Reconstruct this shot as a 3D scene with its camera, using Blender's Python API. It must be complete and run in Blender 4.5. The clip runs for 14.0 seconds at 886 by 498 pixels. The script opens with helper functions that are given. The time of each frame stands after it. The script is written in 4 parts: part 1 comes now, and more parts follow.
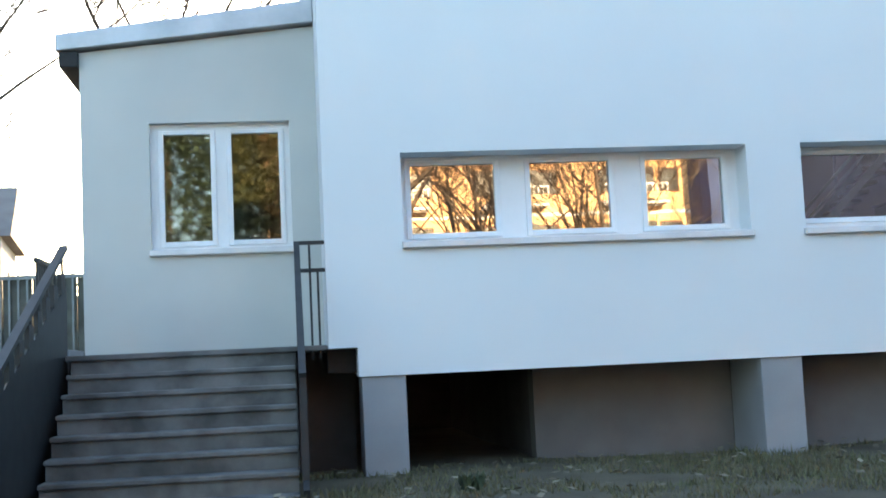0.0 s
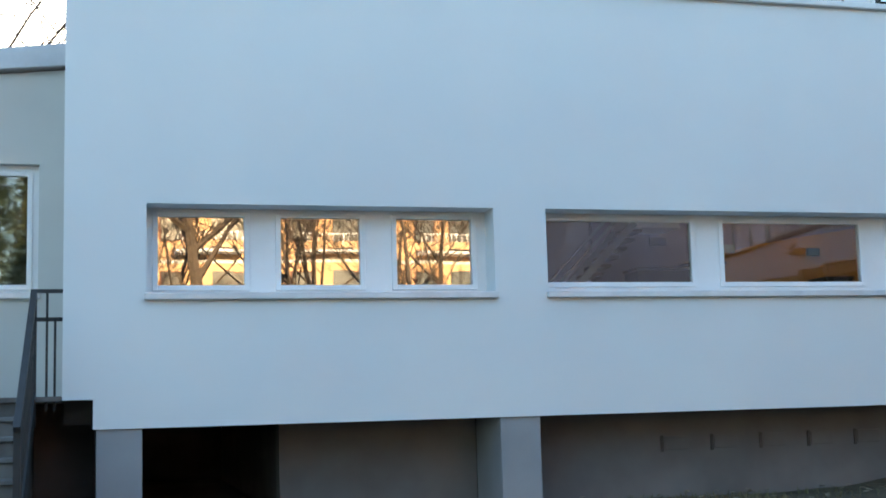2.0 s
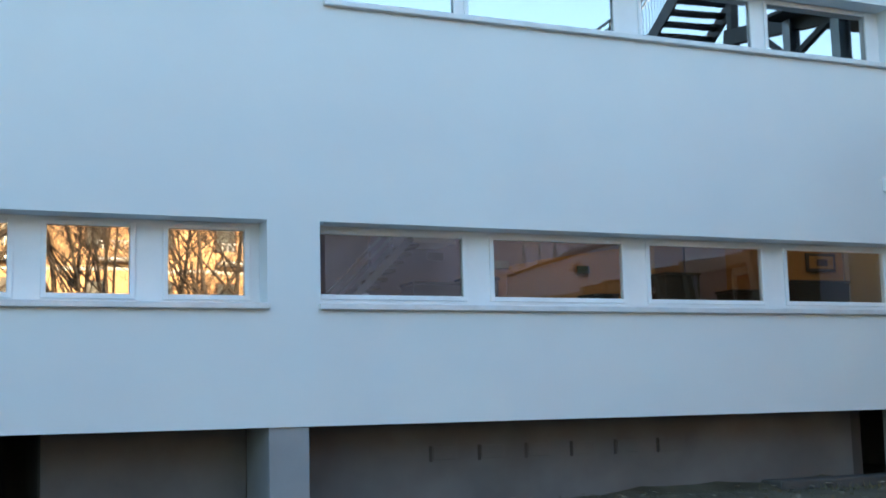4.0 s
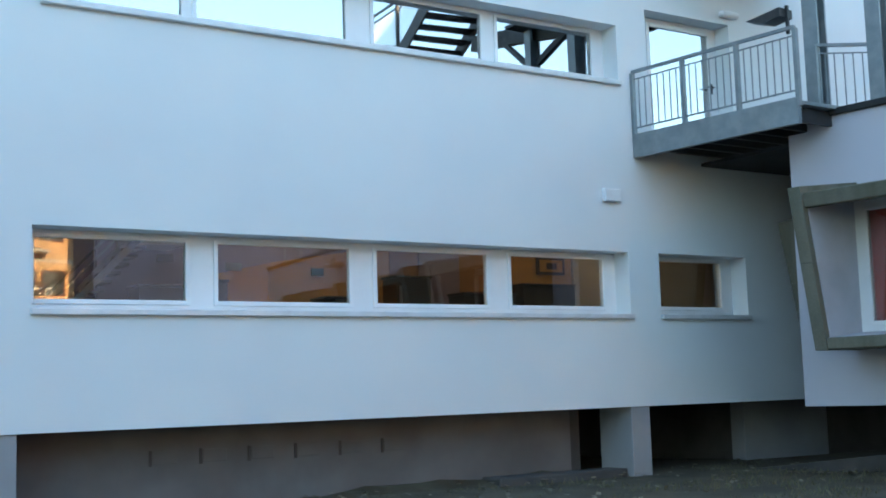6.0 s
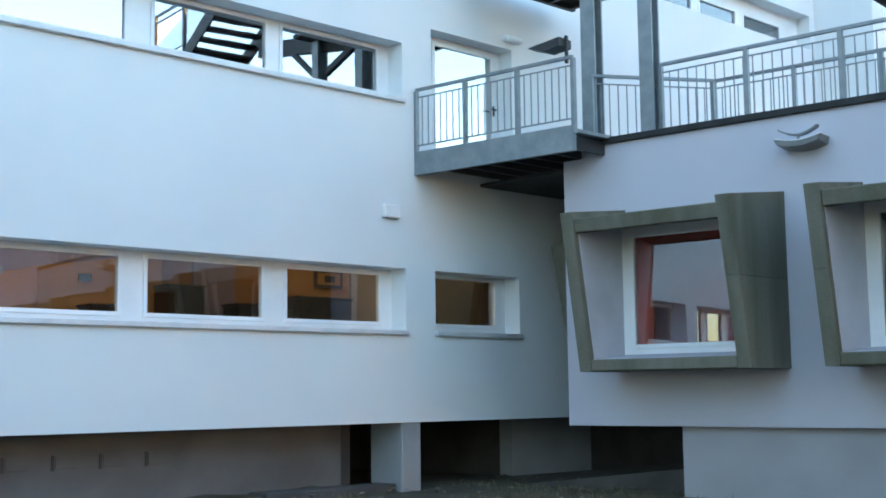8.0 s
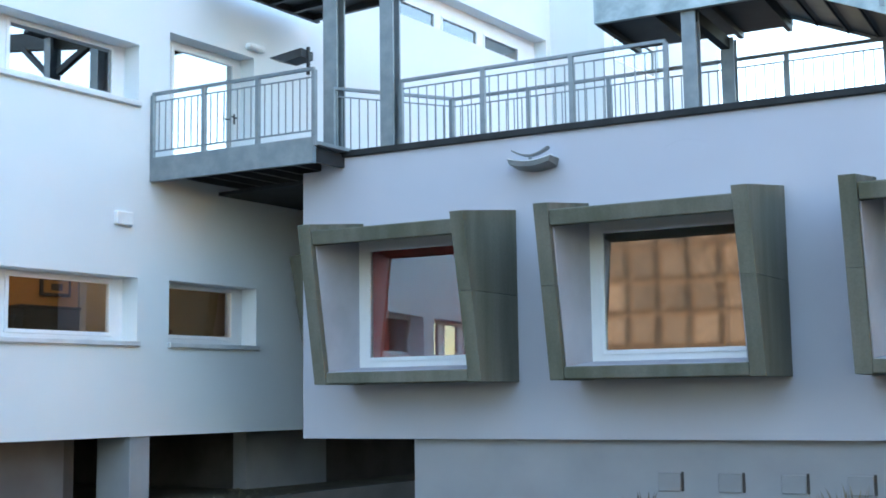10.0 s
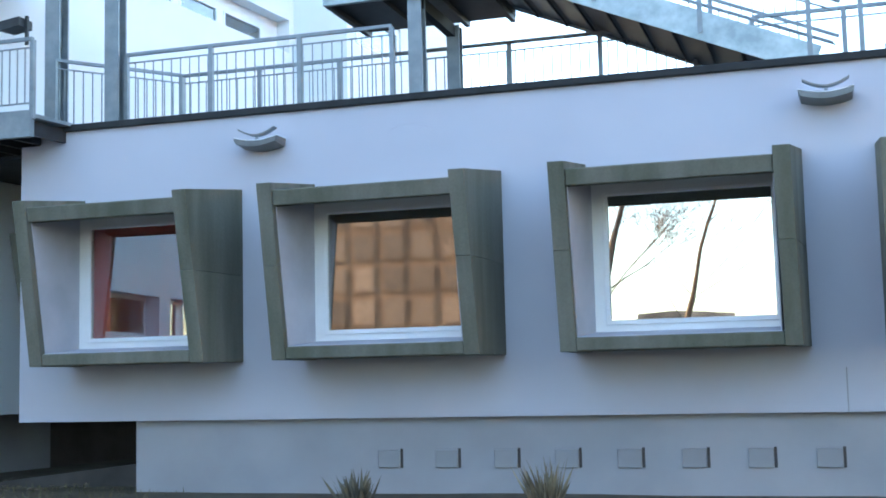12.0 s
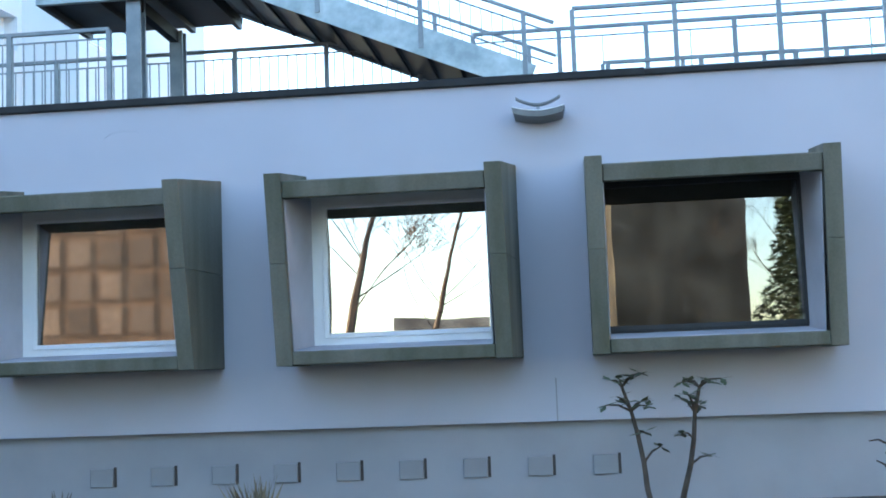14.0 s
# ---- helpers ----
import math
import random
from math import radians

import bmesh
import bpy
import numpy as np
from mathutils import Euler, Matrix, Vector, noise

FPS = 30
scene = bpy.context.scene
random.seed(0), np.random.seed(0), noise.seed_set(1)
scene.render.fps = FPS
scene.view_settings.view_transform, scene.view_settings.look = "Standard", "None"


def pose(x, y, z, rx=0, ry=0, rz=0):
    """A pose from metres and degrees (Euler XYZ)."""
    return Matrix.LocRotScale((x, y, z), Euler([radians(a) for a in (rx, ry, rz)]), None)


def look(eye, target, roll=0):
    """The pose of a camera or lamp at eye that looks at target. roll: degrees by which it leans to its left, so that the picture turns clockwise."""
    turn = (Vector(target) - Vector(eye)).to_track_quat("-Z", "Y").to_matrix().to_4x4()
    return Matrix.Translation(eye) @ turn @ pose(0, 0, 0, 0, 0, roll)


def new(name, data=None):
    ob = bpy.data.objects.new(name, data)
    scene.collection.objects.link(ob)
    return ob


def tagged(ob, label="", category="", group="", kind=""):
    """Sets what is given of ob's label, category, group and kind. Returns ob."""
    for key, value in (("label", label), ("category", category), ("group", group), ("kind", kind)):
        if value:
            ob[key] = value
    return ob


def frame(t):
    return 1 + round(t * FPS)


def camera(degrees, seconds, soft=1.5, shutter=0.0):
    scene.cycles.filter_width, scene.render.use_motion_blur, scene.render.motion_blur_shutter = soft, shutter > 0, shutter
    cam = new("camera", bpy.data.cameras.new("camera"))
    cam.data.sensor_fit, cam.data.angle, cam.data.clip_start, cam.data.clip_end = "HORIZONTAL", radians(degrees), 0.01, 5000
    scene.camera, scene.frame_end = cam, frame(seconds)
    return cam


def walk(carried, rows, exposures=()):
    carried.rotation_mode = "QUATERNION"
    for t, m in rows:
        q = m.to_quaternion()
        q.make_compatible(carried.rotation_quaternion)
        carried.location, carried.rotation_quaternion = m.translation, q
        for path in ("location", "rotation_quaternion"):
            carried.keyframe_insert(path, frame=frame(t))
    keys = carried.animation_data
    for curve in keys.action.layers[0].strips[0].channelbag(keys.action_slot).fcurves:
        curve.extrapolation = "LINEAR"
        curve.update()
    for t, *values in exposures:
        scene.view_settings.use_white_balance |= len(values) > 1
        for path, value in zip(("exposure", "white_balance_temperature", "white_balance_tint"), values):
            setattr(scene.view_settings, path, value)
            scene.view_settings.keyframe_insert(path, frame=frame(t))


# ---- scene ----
cam = camera(39.22, 14.0, soft=1.8)
PATH = [
    (0.0, -0.666, -12.847, 1.094, -6.83, 5.27, 2.68),
    (0.5, -0.400, -12.891, 1.117, -8.86, 5.80, 2.04),
    (1.0, -0.157, -12.933, 1.140, -11.20, 6.46, 2.00),
    (1.5, 0.034, -13.014, 1.164, -13.00, 6.75, 1.78),
    (2.0, 0.177, -13.115, 1.180, -14.83, 7.02, 1.58),
    (2.5, 0.279, -13.241, 1.181, -16.76, 7.26, 1.46),
    (5.0, 0.739, -13.596, 1.129, -28.66, 7.21, 2.05),
    (5.5, 0.923, -13.793, 1.232, -31.04, 6.98, 2.35),
    (6.0, 1.097, -13.986, 1.332, -33.45, 6.48, 1.80),
    (6.5, 1.149, -14.032, 1.358, -35.95, 6.63, 1.65),
    (7.0, 1.202, -13.996, 1.391, -38.20, 6.56, 1.45),
    (7.5, 1.245, -13.993, 1.420, -40.69, 6.62, 1.36),
    (8.0, 1.241, -14.026, 1.444, -43.43, 6.57, 0.66),
    (8.5, 1.257, -14.029, 1.453, -46.12, 6.63, 0.95),
    (9.0, 1.261, -14.005, 1.470, -49.61, 6.89, 0.76),
    (11.5, 1.529, -14.394, 1.527, -62.82, 5.87, 1.36),
    (12.0, 1.513, -14.510, 1.477, -66.19, 5.75, 1.35),
    (12.5, 1.602, -14.629, 1.460, -68.83, 5.81, 1.49),
    (13.0, 1.677, -14.790, 1.476, -71.63, 5.91, 1.69),
    (13.5, 1.727, -14.911, 1.520, -74.25, 5.71, 2.24),
    (14.0, 1.775, -14.973, 1.565, -77.05, 5.65, 2.11),
]
EXPOSURES = [(0.0, 2.6, 6500, 6), (1.5, 2.29, 6420, 5), (2.5, 2.16, 6220, 4), (5.0, 2.26, 6080, 3), (6.5, 2.45, 6140, 3), (9.0, 2.81, 6380, 6), (11.5, 3.06, 6120, 10), (14.0, 2.81, 5820, 8)]
walk(cam, [(t, pose(x, y, z, 90 + pitch, roll, yaw)) for t, x, y, z, yaw, pitch, roll in PATH], EXPOSURES)

# ---- world and sun ----
SUN_EL, SUN_AZ = 14.0, 5.0   # degrees; azimuth from +y towards +x
world = bpy.data.worlds.new("sky_world")
scene.world = world
world.use_nodes = True
wn = world.node_tree
sky = wn.nodes.new("ShaderNodeTexSky")
sky.sky_type = "NISHITA"
sky.sun_disc = False
sky.sun_elevation, sky.sun_rotation = radians(SUN_EL), radians(SUN_AZ)
sky.air_density, sky.dust_density = 1.0, 0.8
bg = wn.nodes["Background"]
bg.inputs["Strength"].default_value = 0.15
wn.links.new(sky.outputs["Color"], bg.inputs["Color"])
sun_data = bpy.data.lights.new("sun", "SUN")
sun_data.energy, sun_data.angle, sun_data.color = 5.0, radians(0.5), (1.0, 0.64, 0.32)
sun = new("sun", sun_data)
sx, sy, sz = (math.sin(radians(SUN_AZ)) * math.cos(radians(SUN_EL)), math.cos(radians(SUN_AZ)) * math.cos(radians(SUN_EL)), math.sin(radians(SUN_EL)))
sun.matrix_world = look((sx * 60, sy * 60, sz * 60), (0, 0, 0))


# ---- materials ----
def material(name, colour, rough=0.8, metal=0.0, var=0.12, scale=3.0, fine=60.0, bump=0.15, tint=None, spec=0.5, islands=0.0, streak=False):
    """A painted or raw surface with variation at two scales and a fine relief."""
    m = bpy.data.materials.new(name)
    m.use_nodes = True
    t = m.node_tree
    n, l = t.nodes, t.links
    b = n["Principled BSDF"]
    b.inputs["Roughness"].default_value, b.inputs["Metallic"].default_value = rough, metal
    b.inputs["Specular IOR Level"].default_value = spec
    co = n.new("ShaderNodeTexCoord")
    src = co.outputs["Object"]
    if streak:
        mp = n.new("ShaderNodeMapping")
        mp.inputs["Scale"].default_value = (1.0, 1.0, 0.12)
        l.new(src, mp.inputs["Vector"])
        src_big = mp.outputs["Vector"]
    else:
        src_big = src
    big = n.new("ShaderNodeTexNoise")
    big.inputs["Scale"].default_value, big.inputs["Detail"].default_value = scale, 6
    small = n.new("ShaderNodeTexNoise")
    small.inputs["Scale"].default_value, small.inputs["Detail"].default_value = fine, 4
    l.new(src_big, big.inputs["Vector"])
    l.new(src, small.inputs["Vector"])
    other = tint or tuple(c * (1 - 2.2 * var) for c in colour)
    ramp = n.new("ShaderNodeValToRGB")
    ramp.color_ramp.elements[0].position, ramp.color_ramp.elements[1].position = 0.35, 0.65
    ramp.color_ramp.elements[0].color, ramp.color_ramp.elements[1].color = (*other, 1), (*colour, 1)
    l.new(big.outputs["Fac"], ramp.inputs["Fac"])
    mix = n.new("ShaderNodeMix")
    mix.data_type, mix.blend_type = "RGBA", "MULTIPLY"
    mix.inputs["Factor"].default_value = var
    l.new(ramp.outputs["Color"], mix.inputs["A"])
    l.new(small.outputs["Fac"], mix.inputs["B"])
    out = mix.outputs["Result"]
    if islands:
        obj = n.new("ShaderNodeObjectInfo")
        geo = n.new("ShaderNodeNewGeometry")
        add = n.new("ShaderNodeMath")
        add.operation = "ADD"
        l.new(obj.outputs["Random"], add.inputs[0])
        l.new(geo.outputs["Random Per Island"], add.inputs[1])
        fr = n.new("ShaderNodeMath")
        fr.operation = "FRACT"
        l.new(add.outputs[0], fr.inputs[0])
        rng = n.new("ShaderNodeMapRange")
        rng.inputs["To Min"].default_value, rng.inputs["To Max"].default_value = 1 - islands, 1 + islands
        l.new(fr.outputs[0], rng.inputs["Value"])
        hsv = n.new("ShaderNodeHueSaturation")
        l.new(rng.outputs["Result"], hsv.inputs["Value"])
        l.new(out, hsv.inputs["Color"])
        out = hsv.outputs["Color"]
    l.new(out, b.inputs["Base Color"])
    if bump:
        bp = n.new("ShaderNodeBump")
        bp.inputs["Strength"].default_value, bp.inputs["Distance"].default_value = bump, 0.004
        l.new(small.outputs["Fac"], bp.inputs["Height"])
        l.new(bp.outputs["Normal"], b.inputs["Normal"])
    return m


def glass(name, tint, base, rough=0.006):
    m = bpy.data.materials.new(name)
    m.use_nodes = True
    t = m.node_tree
    n, l = t.nodes, t.links
    n.remove(n["Principled BSDF"])
    tr = n.new("ShaderNodeBsdfTransparent")
    tr.inputs["Color"].default_value = (*tint, 1)
    gl = n.new("ShaderNodeBsdfGlossy")
    gl.inputs["Roughness"].default_value = rough
    co = n.new("ShaderNodeTexCoord")
    nz = n.new("ShaderNodeTexNoise")
    nz.inputs["Scale"].default_value = 0.8
    l.new(co.outputs["Object"], nz.inputs["Vector"])
    bp = n.new("ShaderNodeBump")
    bp.inputs["Strength"].default_value, bp.inputs["Distance"].default_value = 0.05, 0.02
    l.new(nz.outputs["Fac"], bp.inputs["Height"])
    l.new(bp.outputs["Normal"], gl.inputs["Normal"])
    lw = n.new("ShaderNodeLayerWeight")
    lw.inputs["Blend"].default_value = 0.5
    pw = n.new("ShaderNodeMath")
    pw.operation = "POWER"
    pw.inputs[1].default_value = 4.5
    l.new(lw.outputs["Facing"], pw.inputs[0])
    fr = n.new("ShaderNodeMapRange")
    fr.inputs["To Min"].default_value = base
    l.new(pw.outputs[0], fr.inputs["Value"])
    mx = n.new("ShaderNodeMixShader")
    l.new(fr.outputs[0], mx.inputs[0])
    l.new(tr.outputs[0], mx.inputs[1])
    l.new(gl.outputs[0], mx.inputs[2])
    l.new(mx.outputs[0], n["Material Output"].inputs["Surface"])
    return m


RENDER_WHITE = material("white_render", (0.76, 0.79, 0.80), 0.9, var=0.05, scale=0.5, fine=140, bump=0.35, tint=(0.72, 0.75, 0.77), spec=0.2)
RENDER_LILAC = material("pale_lilac_render", (0.54, 0.545, 0.61), 0.9, var=0.06, scale=0.5, fine=140, bump=0.35, tint=(0.50, 0.505, 0.57), spec=0.2)
RENDER_GREY = material("grey_plinth_render", (0.36, 0.365, 0.38), 0.9, var=0.10, scale=0.9, fine=120, bump=0.4, tint=(0.29, 0.295, 0.31), spec=0.2)
RENDER_PLINTH = material("pale_grey_wing_plinth_render", (0.40, 0.405, 0.43), 0.9, var=0.10, scale=0.9, fine=120, bump=0.4, tint=(0.34, 0.345, 0.365), spec=0.2)
# Brownish recess render, toned down further to carry the shade under the block.
RENDER_BASE = material("brownish_shade_toned_render", (0.205, 0.195, 0.192), 0.9, var=0.18, scale=0.8, fine=100, bump=0.4, tint=(0.14, 0.132, 0.13), spec=0.2)
# Bare concrete, darkened in colour to hold the shade of the basement voids.
RENDER_DARK = material("bare_shade_dark_concrete", (0.10, 0.09, 0.085), 0.95, var=0.2, scale=1.5, fine=60, bump=0.5, tint=(0.065, 0.058, 0.054))
# White render again, greyed in colour because less light reaches the annex.
RENDER_ANNEX = material("shade_greyed_white_render", (0.60, 0.61, 0.585), 0.9, var=0.08, scale=0.6, fine=140, bump=0.35, tint=(0.53, 0.54, 0.52), spec=0.2)
PVC = material("white_window_plastic", (0.80, 0.81, 0.82), 0.35, var=0.03, scale=2, fine=30, bump=0.02)
SILL = material("grey_sill_metal", (0.72, 0.74, 0.76), 0.45, 0.2, var=0.06, scale=4, fine=50, bump=0.05)
CONCRETE_STEP = material("worn_grey_step_concrete", (0.20, 0.196, 0.19), 0.9, var=0.2, scale=2.5, fine=90, bump=0.6, tint=(0.09, 0.087, 0.083), islands=0.08)
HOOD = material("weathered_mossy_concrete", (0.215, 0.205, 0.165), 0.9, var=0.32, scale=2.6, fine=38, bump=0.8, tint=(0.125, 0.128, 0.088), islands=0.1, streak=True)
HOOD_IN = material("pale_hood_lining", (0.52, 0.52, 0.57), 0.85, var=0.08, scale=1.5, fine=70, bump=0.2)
STEEL = material("galvanised_steel", (0.28, 0.315, 0.335), 0.5, 0.5, var=0.12, scale=5, fine=25, bump=0.08, tint=(0.22, 0.25, 0.27))
STEEL_PALE = material("pale_galvanised_plate", (0.52, 0.60, 0.62), 0.45, 0.4, var=0.2, scale=3, fine=12, bump=0.08, tint=(0.30, 0.37, 0.39))
STEEL_DARK = material("dark_steel", (0.035, 0.038, 0.042), 0.5, 0.2, var=0.15, scale=5, fine=40, bump=0.1)
COPING = material("dark_roofing_felt", (0.03, 0.032, 0.034), 0.8, var=0.2, scale=3, fine=50, bump=0.3)
ROOF_METAL = material("pale_zinc_verge", (0.50, 0.52, 0.55), 0.4, 0.5, var=0.1, scale=2, fine=20, bump=0.05)
SOIL = material("damp_soil", (0.125, 0.105, 0.066), 0.95, var=0.35, scale=1.2, fine=30, bump=0.8, tint=(0.070, 0.055, 0.034))
GRASS = material("winter_grass", (0.12, 0.125, 0.055), 0.8, var=0.2, scale=3, fine=40, bump=0, tint=(0.16, 0.13, 0.075), islands=0.4)
LEAF_DEAD = material("dry_pale_leaves", (0.27, 0.23, 0.16), 0.8, var=0.2, scale=8, fine=60, bump=0, islands=0.4)
BARK = material("grey_brown_bark", (0.11, 0.085, 0.065), 0.9, var=0.3, scale=5, fine=30, bump=0.6, tint=(0.06, 0.05, 0.04))
EVERGREEN = material("dark_evergreen_needles", (0.055, 0.095, 0.055), 0.7, var=0.2, scale=2, fine=20, bump=0, islands=0.5)
YELLOWGREEN = material("olive_yellow_foliage", (0.10, 0.115, 0.045), 0.7, var=0.2, scale=2, fine=20, bump=0, islands=0.4)
SHRUB_LEAF = material("sparse_shrub_leaves", (0.07, 0.09, 0.045), 0.6, var=0.2, scale=6, fine=40, bump=0, islands=0.4)
STRAW = material("dry_straw_grass", (0.26, 0.21, 0.13), 0.9, var=0.2, scale=6, fine=40, bump=0, islands=0.35)
BRACKEN = material("dark_brown_dry_leaves", (0.15, 0.13, 0.085), 0.85, var=0.2, scale=6, fine=40, bump=0, islands=0.4)
OCHRE = material("ochre_room_wall", (0.46, 0.23, 0.065), 0.9, var=0.06, scale=1, fine=60, bump=0.1)
ROOM = material("cream_room_wall", (0.42, 0.36, 0.28), 0.9, var=0.06, scale=1, fine=60, bump=0.1)
PALE_ROOM = material("pale_lilac_room_wall", (0.52, 0.55, 0.68), 0.9, var=0.08, scale=1, fine=60, bump=0.1)
MAUVE_ROOM = material("dull_mauve_room_wall", (0.22, 0.18, 0.24), 0.9, var=0.08, scale=1, fine=60, bump=0.1)
BROWN_ROOM = material("brown_room_wall", (0.27, 0.14, 0.07), 0.9, var=0.1, scale=1, fine=60, bump=0.1)
DARK_WOOD = material("dark_stained_wood", (0.05, 0.035, 0.025), 0.5, var=0.2, scale=3, fine=40, bump=0.1)
RED = material("red_room_wall", (0.70, 0.07, 0.05), 0.8, var=0.08, scale=1, fine=60, bump=0.1)
BLIND = material("brown_blind_fabric", (0.42, 0.24, 0.12), 0.9, var=0.15, scale=3, fine=80, bump=0.2)
FLOORING = material("room_floor", (0.20, 0.14, 0.09), 0.5, var=0.1, scale=2, fine=40, bump=0.1)
ORANGE_WALL = material("warm_cream_facade", (0.86, 0.55, 0.30), 0.9, var=0.12, scale=0.4, fine=20, bump=0.2)
BRICK_WALL = material("brown_brick_facade", (0.31, 0.195, 0.115), 0.9, var=0.25, scale=0.6, fine=15, bump=0.3, tint=(0.20, 0.12, 0.07))
LILAC_HOUSE = material("dull_mauve_facade", (0.038, 0.062, 0.16), 0.9, var=0.2, scale=0.5, fine=15, bump=0.3)
DULL_WALL = material("dull_brown_facade", (0.15, 0.155, 0.135), 0.9, var=0.35, scale=0.4, fine=15, bump=0.3)
ROOF_TILE = material("red_brown_roof", (0.20, 0.09, 0.06), 0.85, var=0.2, scale=1, fine=15, bump=0.3)
DULL_PANE = material("dull_far_window", (0.27, 0.185, 0.12), 0.6, var=0.1, scale=2, fine=10, bump=0, islands=0.45)
DARK_PANE = material("dark_far_window", (0.03, 0.035, 0.04), 0.15, var=0.05, scale=2, fine=10, bump=0)
HEDGE_FENCE = material("weathered_fence_wood", (0.16, 0.17, 0.15), 0.85, var=0.2, scale=3, fine=30, bump=0.3, islands=0.2)
LAMP_GREY = material("lamp_housing_grey", (0.20, 0.205, 0.20), 0.5, 0.3, var=0.1, scale=6, fine=40, bump=0.05)
LAMP_WHITE = material("lamp_cover_white", (0.82, 0.83, 0.84), 0.4, var=0.03, scale=6, fine=40, bump=0.02)
GLASS = glass("window_glass", (0.86, 0.87, 0.87), 0.20)
GLASS_COATED = glass("coated_window_glass", (0.62, 0.63, 0.63), 0.52)
GLASS_SOFT = glass("old_uneven_window_glass", (0.62, 0.63, 0.63), 0.46, 0.028)
GLASS_DIM = glass("dim_window_glass", (0.55, 0.56, 0.54), 0.24)
GLASS_STRIP = glass("strip_window_glass", (0.92, 0.93, 0.92), 0.12)


# ---- builders ----
def box(bm, x0, x1, y0, y1, z0, z1, m=None):
    v = [bm.verts.new((x, y, z)) for z in (z0, z1) for x, y in ((x0, y0), (x1, y0), (x1, y1), (x0, y1))]
    if m is not None:
        for p in v:
            p.co = m @ p.co
    for f in ((3, 2, 1, 0), (4, 5, 6, 7), (0, 1, 5, 4), (1, 2, 6, 5), (2, 3, 7, 6), (3, 0, 4, 7)):
        bm.faces.new([v[i] for i in f])
    return v


def beam(bm, a, b, w, h=None, up=(0, 0, 1)):
    """A bar of w by h from a to b."""
    a, b = Vector(a), Vector(b)
    h = h or w
    d = (b - a).normalized()
    u = Vector(up)
    if abs(d.dot(u)) > 0.98:
        u = Vector((0, 1, 0))
    s = d.cross(u).normalized()
    u = s.cross(d)
    v = []
    for p in (a, b):
        for i, j in ((-1, -1), (1, -1), (1, 1), (-1, 1)):
            v.append(bm.verts.new(p + s * (i * w / 2) + u * (j * h / 2)))
    for f in ((3, 2, 1, 0), (4, 5, 6, 7), (0, 1, 5, 4), (1, 2, 6, 5), (2, 3, 7, 6), (3, 0, 4, 7)):
        bm.faces.new([v[i] for i in f])


def tube(bm, pts, radii, sides=8, cap=True):
    rings = []
    for i, p in enumerate(pts):
        d = (Vector(pts[min(i + 1, len(pts) - 1)]) - Vector(pts[max(i - 1, 0)])).normalized()
        u = Vector((0, 0, 1)) if abs(d.z) < 0.9 else Vector((1, 0, 0))
        s = d.cross(u).normalized()
        u = s.cross(d)
        rings.append([bm.verts.new(Vector(p) + (s * math.cos(k * 2 * math.pi / sides) + u * math.sin(k * 2 * math.pi / sides)) * radii[i]) for k in range(sides)])
    for r0, r1 in zip(rings, rings[1:]):
        for k in range(sides):
            bm.faces.new((r0[k], r0[(k + 1) % sides], r1[(k + 1) % sides], r1[k]))
    if cap and sides > 2:
        bm.faces.new(rings[0][::-1])
        bm.faces.new(rings[-1])


def finish(bm, name, mat, bevel=0.0):
    bmesh.ops.recalc_face_normals(bm, faces=bm.faces[:])
    if bevel:
        bmesh.ops.bevel(bm, geom=bm.edges[:], offset=bevel, segments=1, affect="EDGES", clamp_overlap=True)
    me = bpy.data.meshes.new(name)
    bm.to_mesh(me)
    bm.free()
    me.materials.append(mat)
    return me


def part(name, bm, mat, parent=None, label="", bevel=0.0):
    ob = new(name, finish(bm, name, mat, bevel))
    if parent is not None:
        ob.parent = parent
    if label:
        ob["label"] = label
    return ob


def share(name, me, parent, m):
    ob = new(name, me)
    ob.parent = parent
    ob.matrix_basis = m
    return ob


def thing(name, m, label, category, group="", kind=""):
    e = new(name)
    e.empty_display_size = 0.2
    e.matrix_basis = m
    return tagged(e, label, category, group, kind)


def boxpart(name, mat, parent, dims, label="", bevel=0.006):
    bm = bmesh.new()
    box(bm, *dims)
    return part(name, bm, mat, parent, label, bevel)


